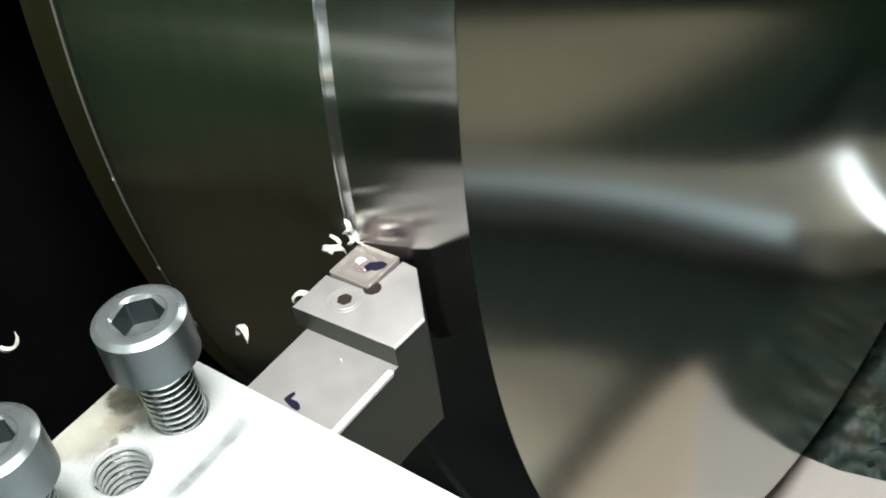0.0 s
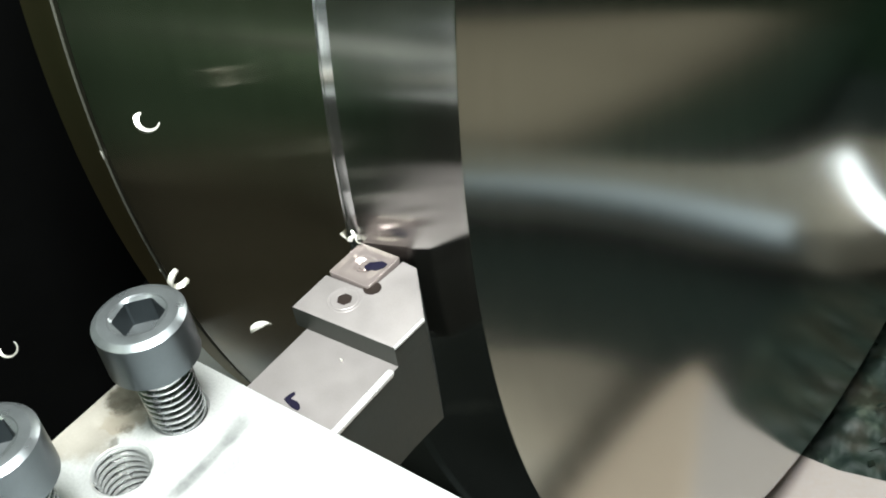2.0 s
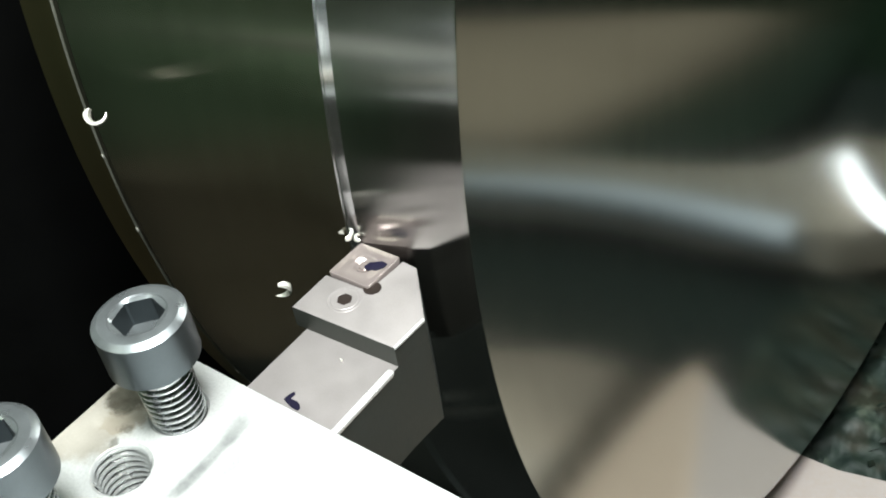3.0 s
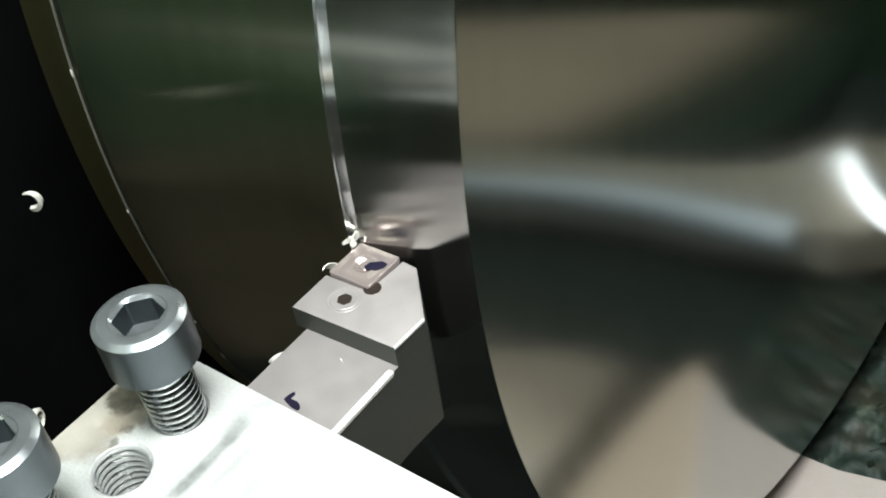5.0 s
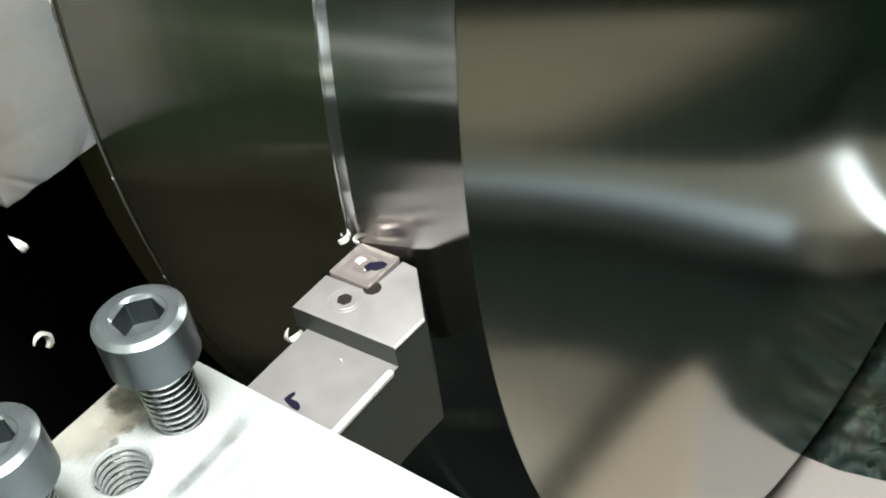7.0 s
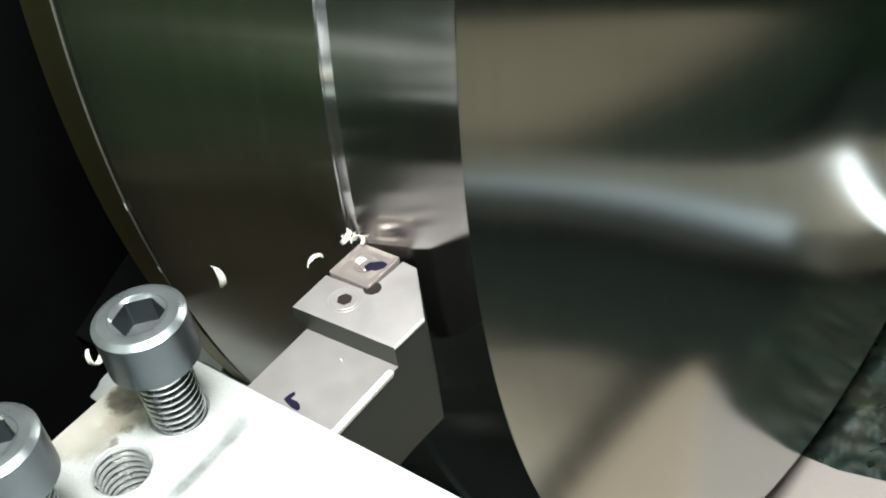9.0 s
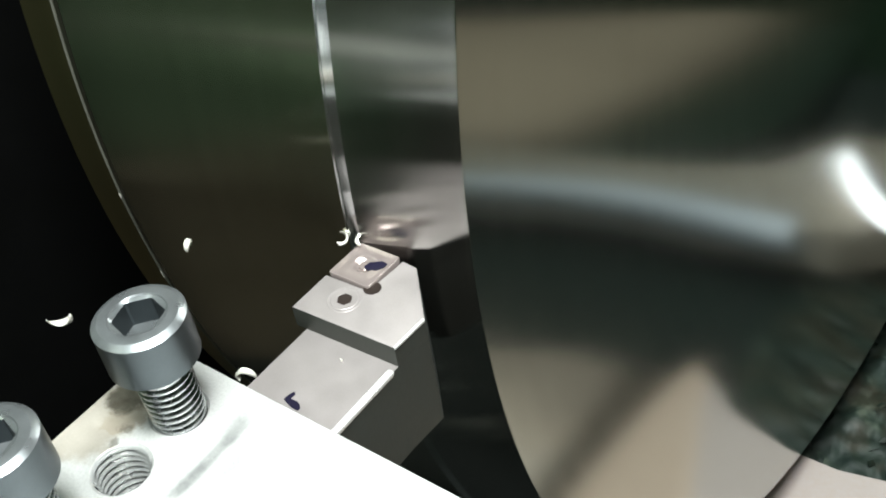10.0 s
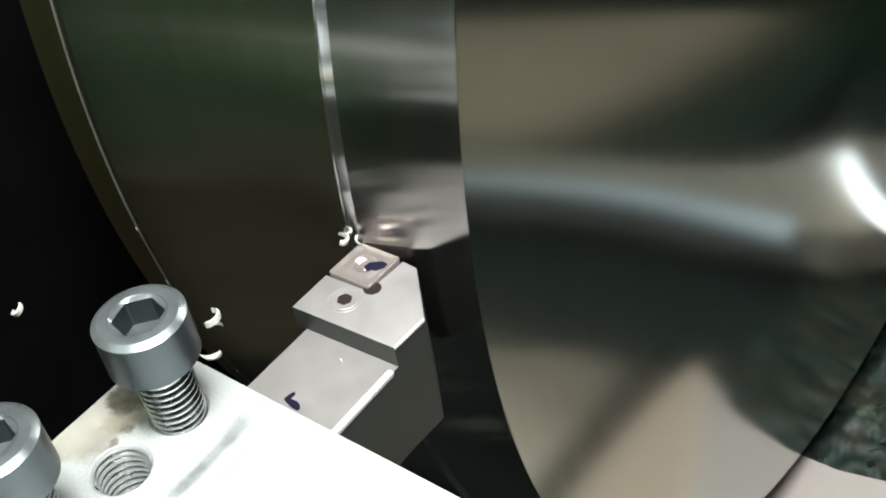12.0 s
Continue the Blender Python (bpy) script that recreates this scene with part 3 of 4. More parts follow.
def build_machine():
    z = BED_Z
    flat_piece("bed_way_front", [(-300, 150), (157, 150), (157, 213), (155, 241), (151, 288), (146, 327), (141, 368), (118, 345), (95, 331), (72, 321), (49, 320), (-300, 320)], z - 60, z, BED, "worn beige cast-iron way of the bed", "machine bed", 4)
    flat_piece("bed_way_front_end", [(183, 150), (1500, 150), (1500, 225), (420, 240), (300, 285), (285, 294), (255, 311), (216, 330), (192, 340), (180, 338), (180, 300), (183, 262), (183, 223)], z - 60, z, BED_END, "beige cast-iron way beyond the joint, darker towards its far edge", "machine bed", 17)
    # added plate, keeps the mirrored gap from going too dark
    flat_piece("gap_plate", [(150, 150), (190, 150), (190, 268), (184, 328), (162, 350), (138, 350), (140, 327), (146, 268)], z - 50, z - 13, JOINT, "brown plate added to lift the dark gap in the bed", "machine bed", 3)
    flat_piece("bed_way_rear", [(-300, 640), (60, 590), (105, 545), (150, 532), (195, 528), (270, 520), (343, 500), (400, 474), (1500, 320), (1500, 380), (640, 470), (440, 512), (355, 538), (255, 566), (180, 603), (150, 672), (80, 690), (-300, 720)],
               z - 50, z - 4, REAR, "worn cast-iron rear way of the bed", "machine bed")
    flat_piece("splash_panel", [(458, 532), (395, 566), (352, 655), (318, 745), (297, 835), (325, 846), (411, 796), (492, 752), (590, 700), (900, 560), (1500, 400), (1500, 330)], z - 40, z - 8, PANEL, "beige sheet panel at the rear of the bed", "panel")

    # added plate, sets the olive tone of this part of the reflection
    flat_piece("drip_pan", [(392, 545), (352, 640), (312, 738), (285, 835), (250, 890), (222, 880), (206, 790), (208, 715), (228, 665), (290, 610), (345, 568)], z - 70, z - 26, PAN, "dark olive plate added between the ways", "pan")

    def tube(line, r, height, thin=0.0):
        bm = bmesh.new()
        rows = []
        full = r
        for k, (x, y) in enumerate(line):
            a, c = line[max(0, k - 1)], line[min(len(line) - 1, k + 1)]
            d = Vector((c[0] - a[0], c[1] - a[1], 0)).normalized()
            side = Vector((-d.y, d.x, 0))
            r = full - thin * (1 - k / (len(line) - 1))
            rows.append([bm.verts.new(Vector((x, y, height)) + side * (r * math.cos(q)) + Vector((0, 0, r * math.sin(q)))) for q in (2 * math.pi * i / 16 for i in range(16))])
        for r0, r1 in zip(rows, rows[1:]):
            for i in range(16):
                bm.faces.new((r0[i], r0[(i + 1) % 16], r1[(i + 1) % 16], r1[i]))
        bm.faces.new(rows[0])
        bm.faces.new(rows[-1])
        return bm

    tagged(part("coolant_hose", tube([(620, 330), (520, 396), (440, 440), (401, 458), (363, 473), (325, 486), (286, 497), (247, 505), (208, 511), (169, 514), (147, 515), (132, 518)], 14, z + 6, 10.5), HOSE, None, "", 60), "pale blue-grey hose lying along the rear way", "hose")
    # added glowing tube makes the white crescent mirrored in the front face
    lamp = thing("crescent_tube", (96, 596, z), "short glowing tube added for the mirrored white crescent", "lamp")
    part("housing", tube([(128, 632), (70, 580)], 8, z + 4), IRON, lamp, "", 60)
    part("tube", tube([(128, 618), (108, 590), (86, 568), (62, 554)], 10, z + 13), GLOW, lamp, "glowing white tube", 60)
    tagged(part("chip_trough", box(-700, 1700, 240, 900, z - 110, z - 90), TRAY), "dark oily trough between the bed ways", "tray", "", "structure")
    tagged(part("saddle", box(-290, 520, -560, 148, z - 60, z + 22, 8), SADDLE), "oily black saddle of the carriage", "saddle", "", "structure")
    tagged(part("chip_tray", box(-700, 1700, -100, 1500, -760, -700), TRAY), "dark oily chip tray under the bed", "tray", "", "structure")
    tagged(part("front_tray", box(-1300, 1700, -1500, -102, -760, -700), FRONT_TRAY), "rusty brown tray before the bed", "tray", "", "structure")
    tagged(part("back_guard", box(-700, 1700, 900, 930, -760, 900), GREEN), "dark green sheet guard behind the bed", "guard", "", "structure")
    tagged(part("headstock", box(-700, -520, -600, 900, -330, 900, 10), HEAD), "dark grey-green headstock behind the chuck", "headstock", "", "structure")
    # added out-of-view block, gives the drum's lower reflection its brown
    tagged(part("brown_reflector", box(-700, -500, -600, 900, -760, -331, 10), FOOT), "added brown block under the headstock, mirrored in the drum", "headstock", "", "structure")
    tagged(part("carriage_apron", box(-1100, -300, -980, -640, -520, -262, 8), APRON), "grey-green apron of the lathe carriage", "carriage", "", "structure")
    # two added pale bars, mirrored by the drum as bright streaks
    rail = box(-330, 330, -25, 25, -11, 11, 4)
    bmesh.ops.transform(rail, matrix=pose(-640, -665, -236, 0, -16, 0), verts=rail.verts)
    tagged(part("apron_streak_bar", rail, STREAK_BAR), "added pale sloping bar, mirrored as a streak on the drum", "rail", "", "structure")
    tagged(part("cross_slide", box(-290, 60, -980, -640, -520, -152, 8), GREEN), "dark green cross slide housing", "cross slide", "", "structure")
    tagged(part("slide_streak_bar", box(-290, 60, -690, -640, -151, -135, 4), STREAK_BAR), "added pale bar, mirrored as a streak on the cut band", "rail", "", "structure")
    tagged(part("floor", box(-3000, 3000, -3000, 3000, -1060, -1000), CONCRETE), "dark workshop floor", "floor", "", "structure")
    for name, b in (("wall_west", (-3060, -3000, -3000, 3000, -1000, 2400)), ("wall_east", (3000, 3060, -3000, 3000, -1000, 2400)),
                    ("wall_south", (-3000, 3000, -3060, -3000, -1000, 2400)), ("wall_north", (-3000, 3000, 3000, 3060, -1000, 2400)),
                    ("ceiling", (-3000, 3000, -3000, 3000, 2400, 2460))):
        tagged(part(name, box(*b), WALL if name != "ceiling" else CONCRETE), "dim workshop " + name.split("_")[0], name.split("_")[0], "", "structure")


def build_chip_heap():
    """Swarf lying in the trough behind the bed edge."""
    rnd = random.Random(7)
    heap = bmesh.new()
    n = 112
    grid = []
    for i in range(n + 1):
        row = []
        for j in range(n + 1):
            x, y = -70 + 200 * i / n, 270 + 340 * j / n
            swell = math.sin(math.pi * j / n) ** 0.7 * (0.6 + 0.4 * math.sin(math.pi * i / n))
            lump = noise.fractal(Vector((x, y, 3.0)) / 24, 0.9, 2.0, 3) * 4 + noise.noise(Vector((x, y, 9.0)) / 10) * 2.5
            row.append(heap.verts.new((x, y, BED_Z - 92 + swell * (46 + lump))))
        grid.append(row)
    for i in range(n):
        for j in range(n):
            heap.faces.new((grid[i][j], grid[i + 1][j], grid[i + 1][j + 1], grid[i][j + 1]))
    for _ in range(70):
        i, j = rnd.randrange(4, n - 4), rnd.randrange(4, n - 4)
        m = Matrix.Translation(grid[i][j].co + Vector((0, 0, 2))) @ Euler([rnd.uniform(0, 6.28) for _ in range(3)]).to_matrix().to_4x4()
        r, w = rnd.uniform(4, 11), rnd.uniform(3, 8)
        turn, steps = rnd.uniform(2, 5), 10
        rows = []
        for k in range(steps + 1):
            a = turn * k / steps
            rows.append([heap.verts.new(m @ Vector((r * math.cos(a), r * math.sin(a), u * w + 1.2 * k))) for u in (-0.5, 0.5)])
        for r0, r1 in zip(rows, rows[1:]):
            heap.faces.new((r0[0], r1[0], r1[1], r0[1]))
    tagged(part("swarf_heap", heap, SWARF, None, "", 60), "heap of curled dull steel swarf in the trough", "swarf", "", "stuff")


# ---- chips ------------------------------------------------------------------


def chip_mesh(name, curl, radius, width, thick, taper, twist):
    """A curled sliver of steel: an arc of the given turn, thin at one end."""
    bm = bmesh.new()
    n = max(14, int(curl / 18))
    rows = []
    for i in range(n + 1):
        u = i / n
        a = radians(curl) * (u - 0.5)
        w = width * (1 - taper * abs(2 * u - 0.8) ** 2) * 0.5
        h = thick * (1 - 0.8 * u) * min(1, 0.35 + 5 * u)
        z = twist * (u - 0.5)
        rows.append([bm.verts.new(((radius + dr) * math.cos(a) - radius, (radius + dr) * math.sin(a), z + dz)) for dr, dz in ((0, -w), (h, -w * 0.7), (h, w * 0.7), (0, w))])
    for a, b in zip(rows, rows[1:]):
        for k in range(4):
            bm.faces.new((a[k], a[(k + 1) % 4], b[(k + 1) % 4], b[k]))
    bm.faces.new(rows[0])
    bm.faces.new(rows[-1][::-1])
    return bm


def build_chips(count):
    """Curled chips of a few shapes, each an object of its own."""
    shapes = [(200, 2.8, 2.3, 0.9, 0.75, 0.8), (240, 2.2, 2.0, 0.9, 0.7, 1.8), (150, 3.0, 2.2, 1.1, 0.85, 0.4), (420, 1.9, 2.0, 0.75, 0.4, 4.5), (120, 2.9, 2.3, 1.0, 0.9, 1.2), (230, 1.45, 1.8, 0.9, 0.4, 0.7), (215, 2.6, 2.4, 1.7, 0.6, 0.8)]
    meshes = []
    for s in shapes:
        ob = part("steel_chip", chip_mesh("steel_chip", *s), CHIP, None, "", 50)
        meshes.append(ob.data)
        bpy.data.objects.remove(ob)
    made = []
    for i in range(count):
        ob = new("steel_chip", meshes[6 if i == 0 else 5 if i == 15 or i > 24 else i % 5])
        made.append(tagged(ob, "bright curled steel chip flying off the cut", "chip", "flying chips"))
    return made


workpiece = build_workpiece()
chuck = build_chuck()
build_tool()
build_block()
build_screw(*SCREWS[0], "grey socket cap screw half unscrewed from the block")
build_screw(*SCREWS[1], "grey socket cap screw standing at the block's edge")
build_loose_chip()
build_machine()
build_chip_heap()
chips = build_chips(27)


def tumble(seed, track):
    """Poses along a track in millimetres, with a steady tumble of its own for each chip."""
    rnd = random.Random(seed)
    a, b, c = (rnd.uniform(0, 360) for _ in range(3))
    da, db, dc = (rnd.choice((-1, 1)) * rnd.uniform(60, 170) for _ in range(3))
    rows, last = [], None
    for t, x, y, z in track:
        step = 0 if last is None else min(t - last, 0.3)
        a, b, c, last = a + da * step, b + db * step, c + dc * step, t
        rows.append((t, pose(x * MM, y * MM, z * MM, a, b, c)))
    return rows


def rolling(track):
    """Poses of a chip that shows its hooked side and rolls slowly by the given degrees."""
    return [(t, pose(x * MM, y * MM, z * MM, 48.7, 7.3, 35.9) @ pose(0, 0, 0, 14 * math.sin(t * 2.3) + 62 * min(1, max(0, t - 4.2)), 18 * math.sin(t * 1.7 + 1), a)) for t, x, y, z, a in track]


def motions():
    # the rim turns past the tool; the jaws pass one after another
    spin = [(0.0, -148.5), (0.1, -134.5), (0.2, -93.6), (0.3, -45.6), (0.4, -2.9), (0.5, -1.2), (0.7, 1.9), (1.0, 6.8), (1.3, 11.8), (1.6, 16.9), (2.0, 23.7),
            (3.0, 40.8), (4.0, 57.9), (5.0, 75.1), (6.0, 92.3), (6.8, 106.0), (7.1, 111.0), (8.0, 125.2), (9.0, 140.7), (10.0, 157.4), (11.0, 174.4), (12.0, 191.5)]
    rows = [(t, pose(0, AXIS_Y * MM, AXIS_Z * MM, a)) for t, a in spin]
    walk(chuck, rows)
    walk(workpiece, rows)
    walk(chips[0], rolling([(0, 1.5, 16.0, -6.0, 20), (0.1, 1.6, 15.9, -5.8, 20), (0.2, -2.4, -5.6, 2.8, 20), (0.3, -10.3, -8.3, 9.1, 20), (0.4, -20.0, -12.9, 15.5, 20), (0.5, -22.1, -12.7, 17.5, 0), (0.7, -25.3, -13.3, 19.5, -50), (0.9, -29.4, -13.9, 22.5, -93), (1.1, -36.9, -14.6, 23.2, -112), (1.3, -42.4, -15.1, 26.7, -106), (1.5, -44.9, -14.7, 29.5, -100), (1.7, -49.1, -15.1, 30.1, -106), (1.9, -52.9, -15.5, 30.5, -112), (2.1, -59.1, -16.3, 30.0, -114), (2.3, -65.4, -16.3, 29.9, -112), (2.5, -70.6, -16.0, 30.6, -110), (2.8, -73.9, -15.1, 28.4, -107), (3, -79.0, -15.9, 25.1, -105), (3.2, -87.4, -17.1, 21.7, -96), (4, -91.3, -25.4, 16.5, -60), (4.8, -91.3, -32.8, 11.1, 0), (5.2, -89.0, -38.7, 4.4, 23), (5.5, -89.4, -43.1, 1.7, 40), (6, -83.7, -45.4, -5.5, 53), (6.5, -81.1, -54.8, -13.6, 67), (7, -75.6, -58.2, -20.6, 80), (7.2, -72.8, -59.5, -23.9, 82), (7.7, -67.6, -80.3, -199.7, 86), (12, -70.6, -82.3, -259.7, 120)]))
    walk(chips[1], tumble(1, [(0, 1.5, 16.0, -6.0), (0.6, 1.5, 16.0, -6.0), (0.7, -2.7, -5.3, 2.5), (0.8, -7.2, -8.9, 4.2), (0.9, -11.8, -13.0, 5.7), (1, -19.1, -18.2, 9.2), (1.1, -27.3, -22.2, 14.3), (1.2, -35.9, -27.6, 18.9), (1.3, -42.7, -31.8, 22.6), (1.4, -51.1, -36.9, 27.3), (1.5, -58.6, -40.7, 32.0), (1.6, -65.1, -45.6, 34.9), (1.7, -71.5, -50.5, 37.8), (1.8, -77.1, -56.4, 39.0), (2.3, -99.1, -66.4, -161.0), (12, -102.1, -68.4, -221.0)]))
    walk(chips[2], tumble(2, [(0, 1.5, 16.0, -6.0), (0.7, 1.5, 16.0, -6.0), (0.8, -4.3, -5.2, 4.1), (0.9, -10.7, -5.6, 10.1), (1, -13.1, -10.4, 9.0), (1.1, -13.3, -13.7, 6.7), (1.2, -15.2, -18.9, 5.0), (1.3, -16.0, -23.1, 3.1), (1.4, -17.2, -27.3, 1.5), (1.5, -17.3, -31.2, -0.8), (1.6, -18.4, -36.3, -3.0), (1.7, -19.2, -40.8, -5.1), (1.8, -20.2, -44.7, -6.6), (2, -19.7, -53.8, -12.7), (2.5, -41.7, -63.8, -212.7), (12, -44.7, -65.8, -272.7)]))
    walk(chips[3], tumble(3, [(0, 1.5, 16.0, -6.0), (1.2, 1.5, 16.0, -6.0), (1.3, -2.7, -5.3, 2.5), (1.4, -4.2, -8.8, 1.6), (1.5, -7.6, -11.9, 2.6), (1.6, -12.6, -20.7, 1.6), (1.7, -16.1, -25.6, 1.6), (1.8, -20.6, -31.1, 2.2), (1.9, -25.7, -36.2, 3.5), (2, -29.0, -40.0, 4.1), (2.2, -37.4, -47.9, 6.7), (2.3, -40.1, -51.8, 6.7), (2.4, -43.0, -58.1, 5.4), (2.5, -45.9, -62.1, 5.5), (2.6, -47.2, -65.0, 4.9), (2.7, -51.2, -69.8, 5.6), (2.8, -53.8, -72.8, 6.1), (2.9, -57.2, -77.2, 6.5), (3, -61.4, -83.8, 6.3), (3.5, -83.4, -93.8, -193.7), (12, -86.4, -95.8, -253.7)]))
    walk(chips[4], tumble(4, [(0, 1.5, 16.0, -6.0), (1.2, 1.5, 16.0, -6.0), (1.3, -2.7, -5.3, 2.5), (1.4, -4.5, -13.7, -1.2), (1.5, -6.5, -18.7, -2.5), (1.6, -6.5, -21.0, -4.0), (1.7, -6.7, -23.5, -5.5), (1.8, -8.6, -27.8, -6.4), (1.9, -9.3, -30.8, -7.7), (2, -10.1, -32.1, -7.8), (2.1, -11.4, -35.5, -8.7), (2.2, -12.4, -37.6, -9.2), (2.3, -13.4, -40.0, -9.8), (2.4, -14.5, -41.6, -9.8), (2.5, -14.5, -43.6, -11.1), (2.6, -15.1, -45.3, -11.5), (2.8, -14.6, -51.9, -16.1), (3.3, -36.6, -61.9, -216.1), (12, -39.6, -63.9, -276.1)]))
    walk(chips[5], tumble(5, [(0, 1.5, 16.0, -6.0), (2.5, 1.5, 16.0, -6.0), (2.6, -2.7, -5.3, 2.5), (2.8, -3.9, -15.1, -2.7), (2.9, -6.3, -19.1, -3.1), (3, -7.8, -21.5, -3.2), (3.1, -11.8, -26.8, -3.0), (3.2, -16.0, -31.3, -2.1), (3.7, -26.7, -47.2, -2.4), (4.3, -33.9, -64.0, -6.3), (4.8, -39.6, -76.6, -8.9), (5, -41.7, -81.8, -10.2), (5.5, -63.7, -91.8, -210.2), (12, -66.7, -93.8, -270.2)]))
    walk(chips[6], tumble(6, [(0, 1.5, 16.0, -6.0), (4.1, 1.5, 16.0, -6.0), (4.2, -2.7, -5.3, 2.5), (4.5, -2.4, -20.2, -7.2), (4.8, -3.6, -29.1, -11.7), (4.9, -4.3, -33.1, -13.5), (5, -4.1, -35.1, -15.0), (5.2, -3.1, -41.6, -19.9), (5.7, -25.1, -51.6, -219.9), (12, -28.1, -53.6, -279.9)]))
    walk(chips[7], tumble(7, [(0, 1.5, 16.0, -6.0), (4.7, 1.5, 16.0, -6.0), (4.8, -2.4, -4.9, 2.6), (4.9, -1.9, -5.3, 1.9), (5, -1.9, -10.2, -1.3), (5.1, -2.1, -13.9, -3.5), (5.2, -3.4, -16.5, -4.0), (5.3, -4.7, -18.4, -4.0), (5.5, -6.4, -21.1, -4.1), (5.6, -7.1, -22.4, -4.4), (5.7, -7.6, -23.8, -4.8), (5.8, -9.4, -25.6, -4.4), (5.9, -11.9, -29.0, -4.2), (6, -12.7, -30.9, -4.7), (6.1, -13.5, -32.9, -5.3), (6.2, -14.5, -35.3, -5.8), (6.3, -15.4, -37.4, -6.4), (6.4, -16.5, -40.1, -7.1), (6.5, -17.9, -41.8, -6.9), (6.6, -18.4, -44.7, -8.2), (6.8, -18.2, -51.1, -12.4), (7.3, -40.2, -61.1, -212.4), (12, -43.2, -63.1, -272.4)]))
    walk(chips[8], tumble(8, [(0, 1.5, 16.0, -6.0), (5, 1.5, 16.0, -6.0), (5.1, -2.3, -6.1, 1.6), (5.2, -3.2, -18.9, -5.6), (5.3, -4.8, -24.6, -7.8), (5.4, -6.6, -29.0, -9.0), (5.5, -6.5, -31.5, -10.6), (5.6, -9.2, -36.5, -11.3), (5.7, -9.6, -41.0, -13.8), (5.9, -8.9, -48.2, -18.9), (6.4, -30.9, -58.2, -218.9), (12, -33.9, -60.2, -278.9)]))
    walk(chips[9], tumble(9, [(0, 1.5, 16.0, -6.0), (5.8, 1.5, 16.0, -6.0), (5.9, -2.3, -6.1, 1.6), (6, -3.5, -19.8, -6.0), (6.1, -4.9, -24.4, -7.6), (6.2, -7.5, -28.2, -7.6), (6.3, -9.7, -32.8, -8.6), (6.4, -11.3, -36.7, -9.6), (6.5, -14.5, -42.0, -10.0), (6.6, -15.4, -44.2, -10.6), (6.8, -15.1, -51.0, -15.1), (7.3, -37.1, -61.0, -215.1), (12, -40.1, -63.0, -275.1)]))
    walk(chips[10], tumble(10, [(0, 1.5, 16.0, -6.0), (5.5, 1.5, 16.0, -6.0), (5.6, -2.7, -5.3, 2.5), (5.7, -5.0, -14.5, -1.3), (5.8, -8.4, -16.8, 0.2), (5.9, -12.9, -20.2, 2.1), (6, -17.6, -23.6, 4.2), (6.1, -22.2, -27.4, 5.9), (6.2, -26.8, -30.9, 7.8), (6.3, -31.9, -34.9, 9.8), (6.4, -36.3, -38.7, 11.4), (6.5, -40.5, -42.2, 13.0), (6.6, -45.2, -45.8, 14.9), (6.7, -49.2, -48.9, 16.6), (6.8, -52.9, -52.3, 17.8), (6.9, -56.6, -55.7, 19.0), (7, -59.9, -58.8, 20.0), (7.2, -65.4, -64.7, 21.4), (7.4, -70.8, -70.8, 22.5), (7.9, -92.8, -80.8, -177.5), (12, -95.8, -82.8, -237.5)]))
    walk(chips[11], tumble(11, [(0, 1.5, 16.0, -6.0), (6.5, 1.5, 16.0, -6.0), (6.6, -2.3, -6.1, 1.6), (6.9, -2.2, -26.3, -11.2), (7, -3.2, -29.6, -12.3), (7.2, -3.9, -35.5, -15.4), (7.4, -2.6, -42.5, -20.9), (7.9, -24.6, -52.5, -220.9), (12, -27.6, -54.5, -280.9)]))
    walk(chips[12], tumble(12, [(0, 1.5, 16.0, -6.0), (8.3, 1.5, 16.0, -6.0), (8.4, -2.7, -5.3, 2.5), (8.8, -13.6, -22.3, 1.4), (8.9, -17.0, -25.4, 2.5), (9, -21.8, -30.8, 3.4), (9.1, -24.8, -33.9, 4.1), (9.2, -26.7, -36.6, 4.1), (9.3, -30.7, -40.5, 5.3), (9.7, -41.7, -54.7, 6.3), (9.8, -43.1, -58.0, 5.6), (9.9, -44.5, -61.9, 4.4), (10, -46.1, -64.4, 4.3), (10.1, -48.2, -67.7, 4.2), (10.2, -50.2, -70.2, 4.4), (10.3, -50.6, -71.9, 3.7), (10.4, -53.3, -74.9, 4.3), (10.6, -59.0, -82.9, 4.6), (11.1, -81.0, -92.9, -195.4), (12, -84.0, -94.9, -255.4)]))
    walk(chips[13], tumble(13, [(0, 1.5, 16.0, -6.0), (8.1, 1.5, 16.0, -6.0), (8.2, -2.7, -5.3, 2.5), (8.6, -23.9, -43.9, -2.9), (9, -35.8, -64.4, -4.8), (9.1, -36.6, -67.8, -6.2), (9.2, -38.4, -72.1, -7.3), (9.3, -38.7, -73.7, -8.0), (9.4, -39.9, -76.1, -8.4), (9.5, -41.3, -78.8, -8.7), (9.7, -44.1, -85.3, -10.2), (10.2, -66.1, -95.3, -210.2), (12, -69.1, -97.3, -270.2)]))
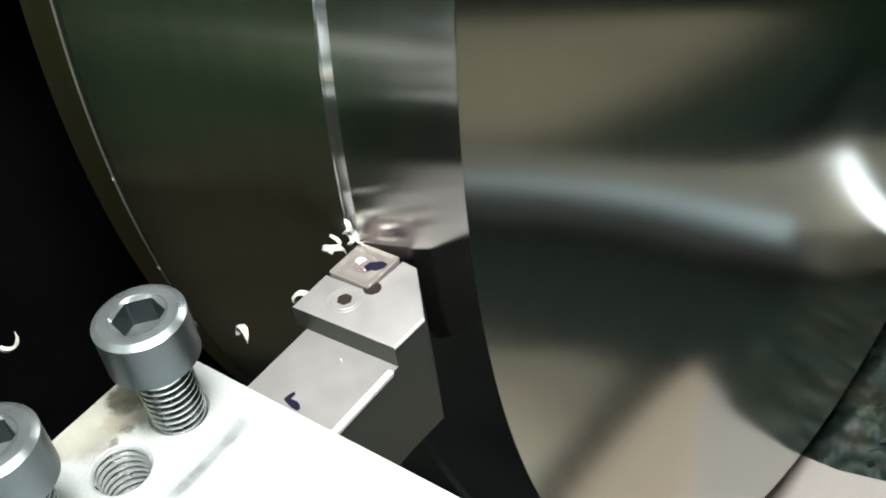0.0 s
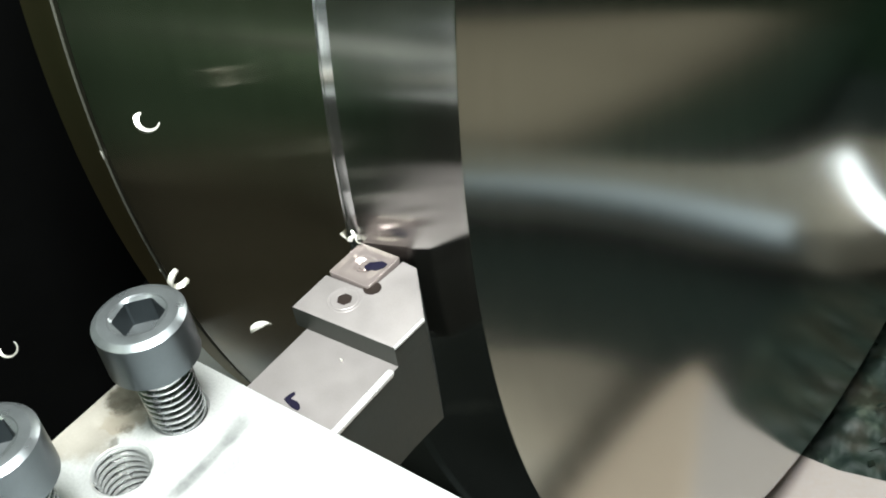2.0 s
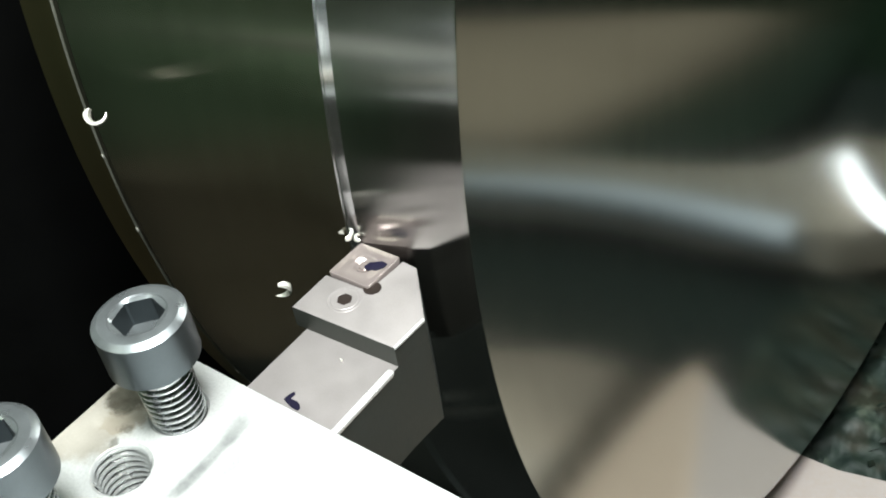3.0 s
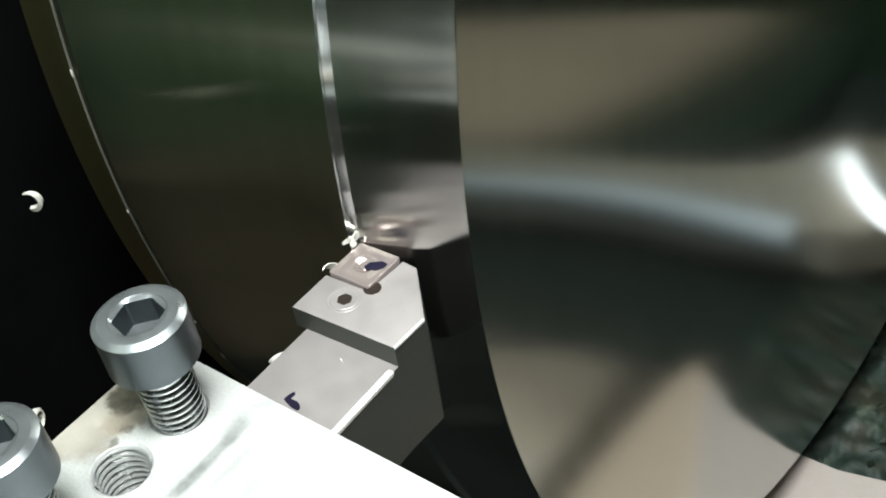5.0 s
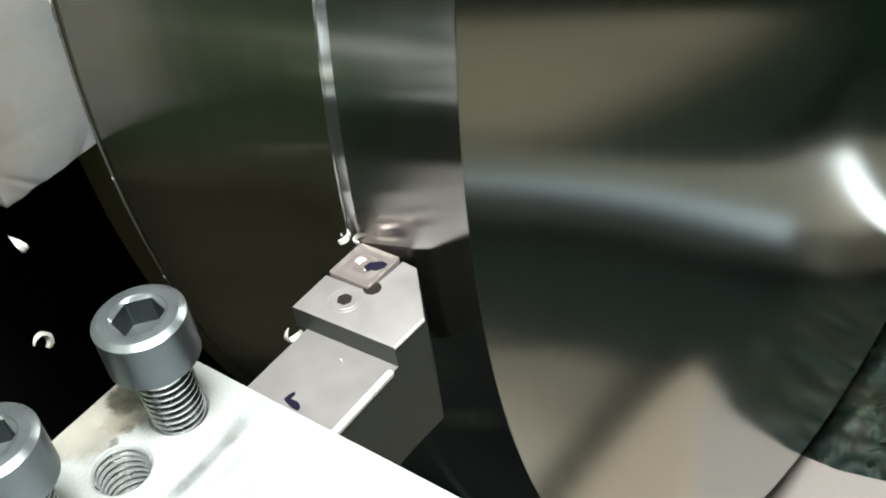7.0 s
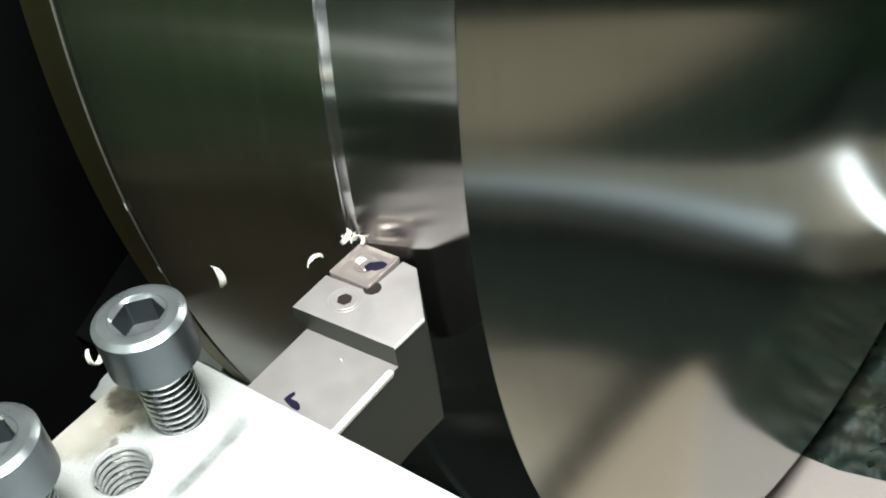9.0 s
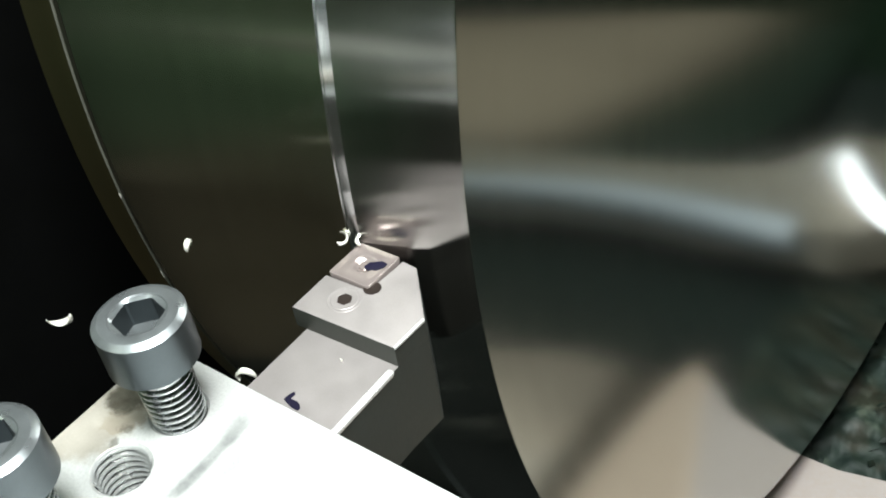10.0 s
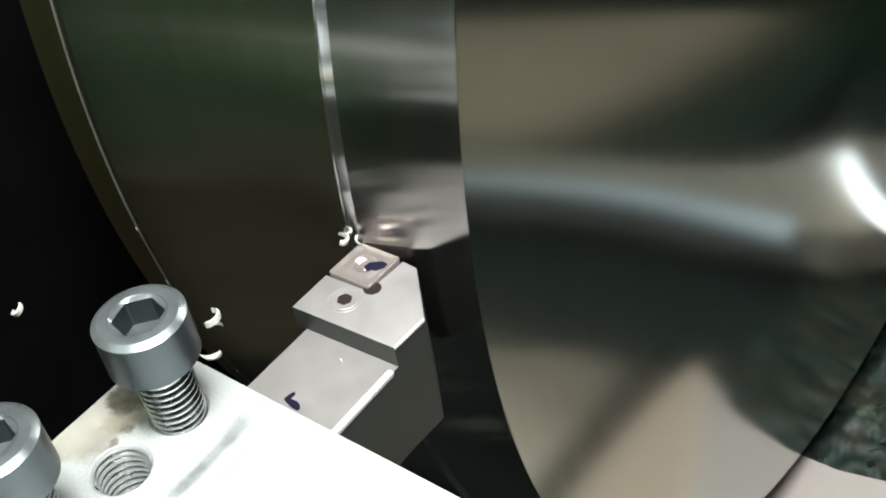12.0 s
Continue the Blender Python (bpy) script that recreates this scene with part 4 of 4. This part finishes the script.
    walk(chips[14], tumble(14, [(0, 1.5, 16.0, -6.0), (8.8, 1.5, 16.0, -6.0), (8.9, -2.7, -5.3, 2.5), (9, -6.3, -12.2, 1.4), (9.1, -6.6, -14.2, 0.3), (9.2, -9.9, -17.8, 1.0), (9.3, -13.0, -19.5, 2.6), (9.4, -15.2, -23.1, 2.4), (9.5, -17.9, -27.4, 2.1), (9.6, -20.6, -31.1, 2.2), (9.7, -23.6, -33.2, 3.6), (9.8, -26.4, -37.6, 3.3), (9.9, -28.5, -40.8, 3.1), (10.4, -41.0, -57.7, 3.9), (10.5, -42.0, -60.6, 3.0), (10.6, -43.5, -64.3, 2.0), (10.7, -45.2, -68.4, 1.1), (10.8, -47.5, -71.4, 1.3), (10.9, -50.1, -74.7, 1.6), (11, -51.2, -78.4, 0.4), (11.2, -56.9, -86.3, 0.7), (11.7, -78.9, -96.3, -199.3), (12, -81.9, -98.3, -259.3)]))
    walk(chips[15], tumble(15, [(0, 1.5, 16.0, -6.0), (9, 1.5, 16.0, -6.0), (9.1, -2.8, -5.1, 2.7), (9.2, -6.5, -5.7, 6.0), (9.3, -13.0, -12.9, 7.0), (9.4, -15.1, -14.8, 7.6), (9.5, -18.0, -17.5, 8.5), (9.7, -20.9, -21.1, 8.8), (9.9, -28.8, -28.4, 11.2), (10.1, -32.2, -32.5, 11.6), (10.3, -34.4, -36.6, 11.0), (10.5, -39.8, -42.5, 12.1), (10.7, -42.2, -45.9, 12.2), (10.9, -43.8, -49.4, 11.5), (11.2, -49.0, -56.6, 11.7), (11.5, -50.8, -61.2, 10.5), (12, -54.6, -69.7, 8.6)]))
    walk(chips[16], tumble(16, [(0, 1.5, 16.0, -6.0), (9.2, 1.5, 16.0, -6.0), (9.3, -2.3, -6.1, 1.6), (9.4, -3.0, -15.8, -3.9), (9.6, -4.3, -26.3, -9.3), (9.7, -7.7, -30.0, -8.6), (9.8, -7.7, -33.5, -10.8), (9.9, -7.9, -38.0, -13.5), (10.1, -8.4, -46.3, -18.2), (10.6, -30.4, -56.3, -218.2), (12, -33.4, -58.3, -278.2)]))
    walk(chips[17], tumble(17, [(0, 1.5, 16.0, -6.0), (10, 1.5, 16.0, -6.0), (10.1, -2.3, -6.1, 1.6), (10.3, -5.0, -24.2, -7.3), (10.4, -4.7, -29.0, -10.6), (10.5, -6.1, -33.7, -12.3), (10.6, -7.3, -37.1, -13.4), (10.7, -8.8, -39.6, -13.6), (10.8, -9.1, -41.5, -14.5), (11, -8.4, -49.1, -19.9), (11.5, -30.4, -59.1, -219.9), (12, -33.4, -61.1, -279.9)]))
    walk(chips[18], tumble(18, [(0, 1.5, 16.0, -6.0), (10.9, 1.5, 16.0, -6.0), (11, -2.3, -6.1, 1.6), (11.2, -4.4, -14.7, -1.9), (11.3, -5.3, -17.5, -2.9), (11.4, -6.1, -23.1, -5.6), (11.5, -6.8, -24.4, -5.9), (11.6, -11.9, -31.8, -6.0), (11.7, -12.6, -34.5, -7.0), (11.8, -14.6, -37.3, -7.0), (12, -19.7, -40.8, -4.7)]))
    walk(chips[19], tumble(19, [(0, 1.5, 16.0, -6.0), (11.1, 1.5, 16.0, -6.0), (11.2, -2.3, -6.1, 1.6), (11.3, -4.5, -18.0, -3.9), (11.4, -8.4, -29.0, -7.4), (11.5, -11.8, -30.6, -5.3), (11.7, -12.5, -37.7, -9.1), (11.8, -14.4, -39.9, -8.9), (12, -16.3, -45.6, -10.6)]))
    walk(chips[20], tumble(20, [(0, -13.0, -35.4, -7.3), (0.2, -13.0, -43.7, -12.4), (0.4, -13.0, -51.9, -17.5), (0.9, -35.0, -61.9, -217.5), (12, -38.0, -63.9, -277.5)]))
    walk(chips[21], tumble(21, [(0, -4.5, -19.4, -4.7), (0.1, -9.0, -21.4, -2.0), (0.2, -8.4, -35.7, -11.5), (0.4, -9.9, -49.1, -18.5), (0.9, -31.9, -59.1, -218.5), (12, -34.9, -61.1, -278.5)]))
    walk(chips[22], tumble(22, [(0, -52.2, -75.5, 3.0), (0.1, -55.3, -75.4, 5.8), (0.2, -63.1, -78.6, 10.9), (0.7, -85.1, -88.6, -189.1), (12, -88.1, -90.6, -249.1)]))
    walk(chips[23], tumble(23, [(0, -3.4, -7.1, 2.0), (0.1, -10.9, -17.5, 2.1), (0.2, -23.4, -25.5, 8.2), (0.3, -44.2, -34.4, 22.2), (0.4, -58.7, -55.5, 21.2), (0.5, -66.2, -73.4, 16.9), (1, -88.2, -83.4, -183.1), (12, -91.2, -85.4, -243.1)]))
    walk(chips[24], tumble(24, [(0, -2.3, -6.1, 1.6), (0.1, -24.0, -24.6, 9.2), (0.3, -36.4, -32.9, 15.5), (0.4, -41.6, -52.2, 7.8), (0.5, -43.4, -55.6, 7.3), (0.6, -45.5, -61.2, 5.7), (0.7, -48.0, -64.7, 5.9), (0.8, -46.8, -75.7, -2.0), (1, -54.8, -74.9, 5.6), (1.2, -58.9, -85.5, 3.0), (1.7, -80.9, -95.5, -197.0), (12, -83.9, -97.5, -257.0)]))
    # the chip that is just curling off the tip
    curls = random.Random(5)
    walk(chips[25], [(k / 10, pose((-2.3 + curls.uniform(-1.2, 0.6)) * MM, (-1.3 + curls.uniform(-1, 0.8)) * MM, (1.3 + curls.uniform(-0.6, 1.2)) * MM, curls.uniform(-40, 40), curls.uniform(-40, 40), 60 + curls.uniform(-40, 40))) for k in range(121)])
    walk(chips[26], [(k / 10, pose((-0.8 + curls.uniform(-0.8, 0.6)) * MM, (0.1 + curls.uniform(-0.6, 0.6)) * MM, (1.3 + curls.uniform(-0.6, 1.6)) * MM, curls.uniform(-40, 40), curls.uniform(-40, 40), 160 + curls.uniform(-40, 40))) for k in range(121)])


motions()
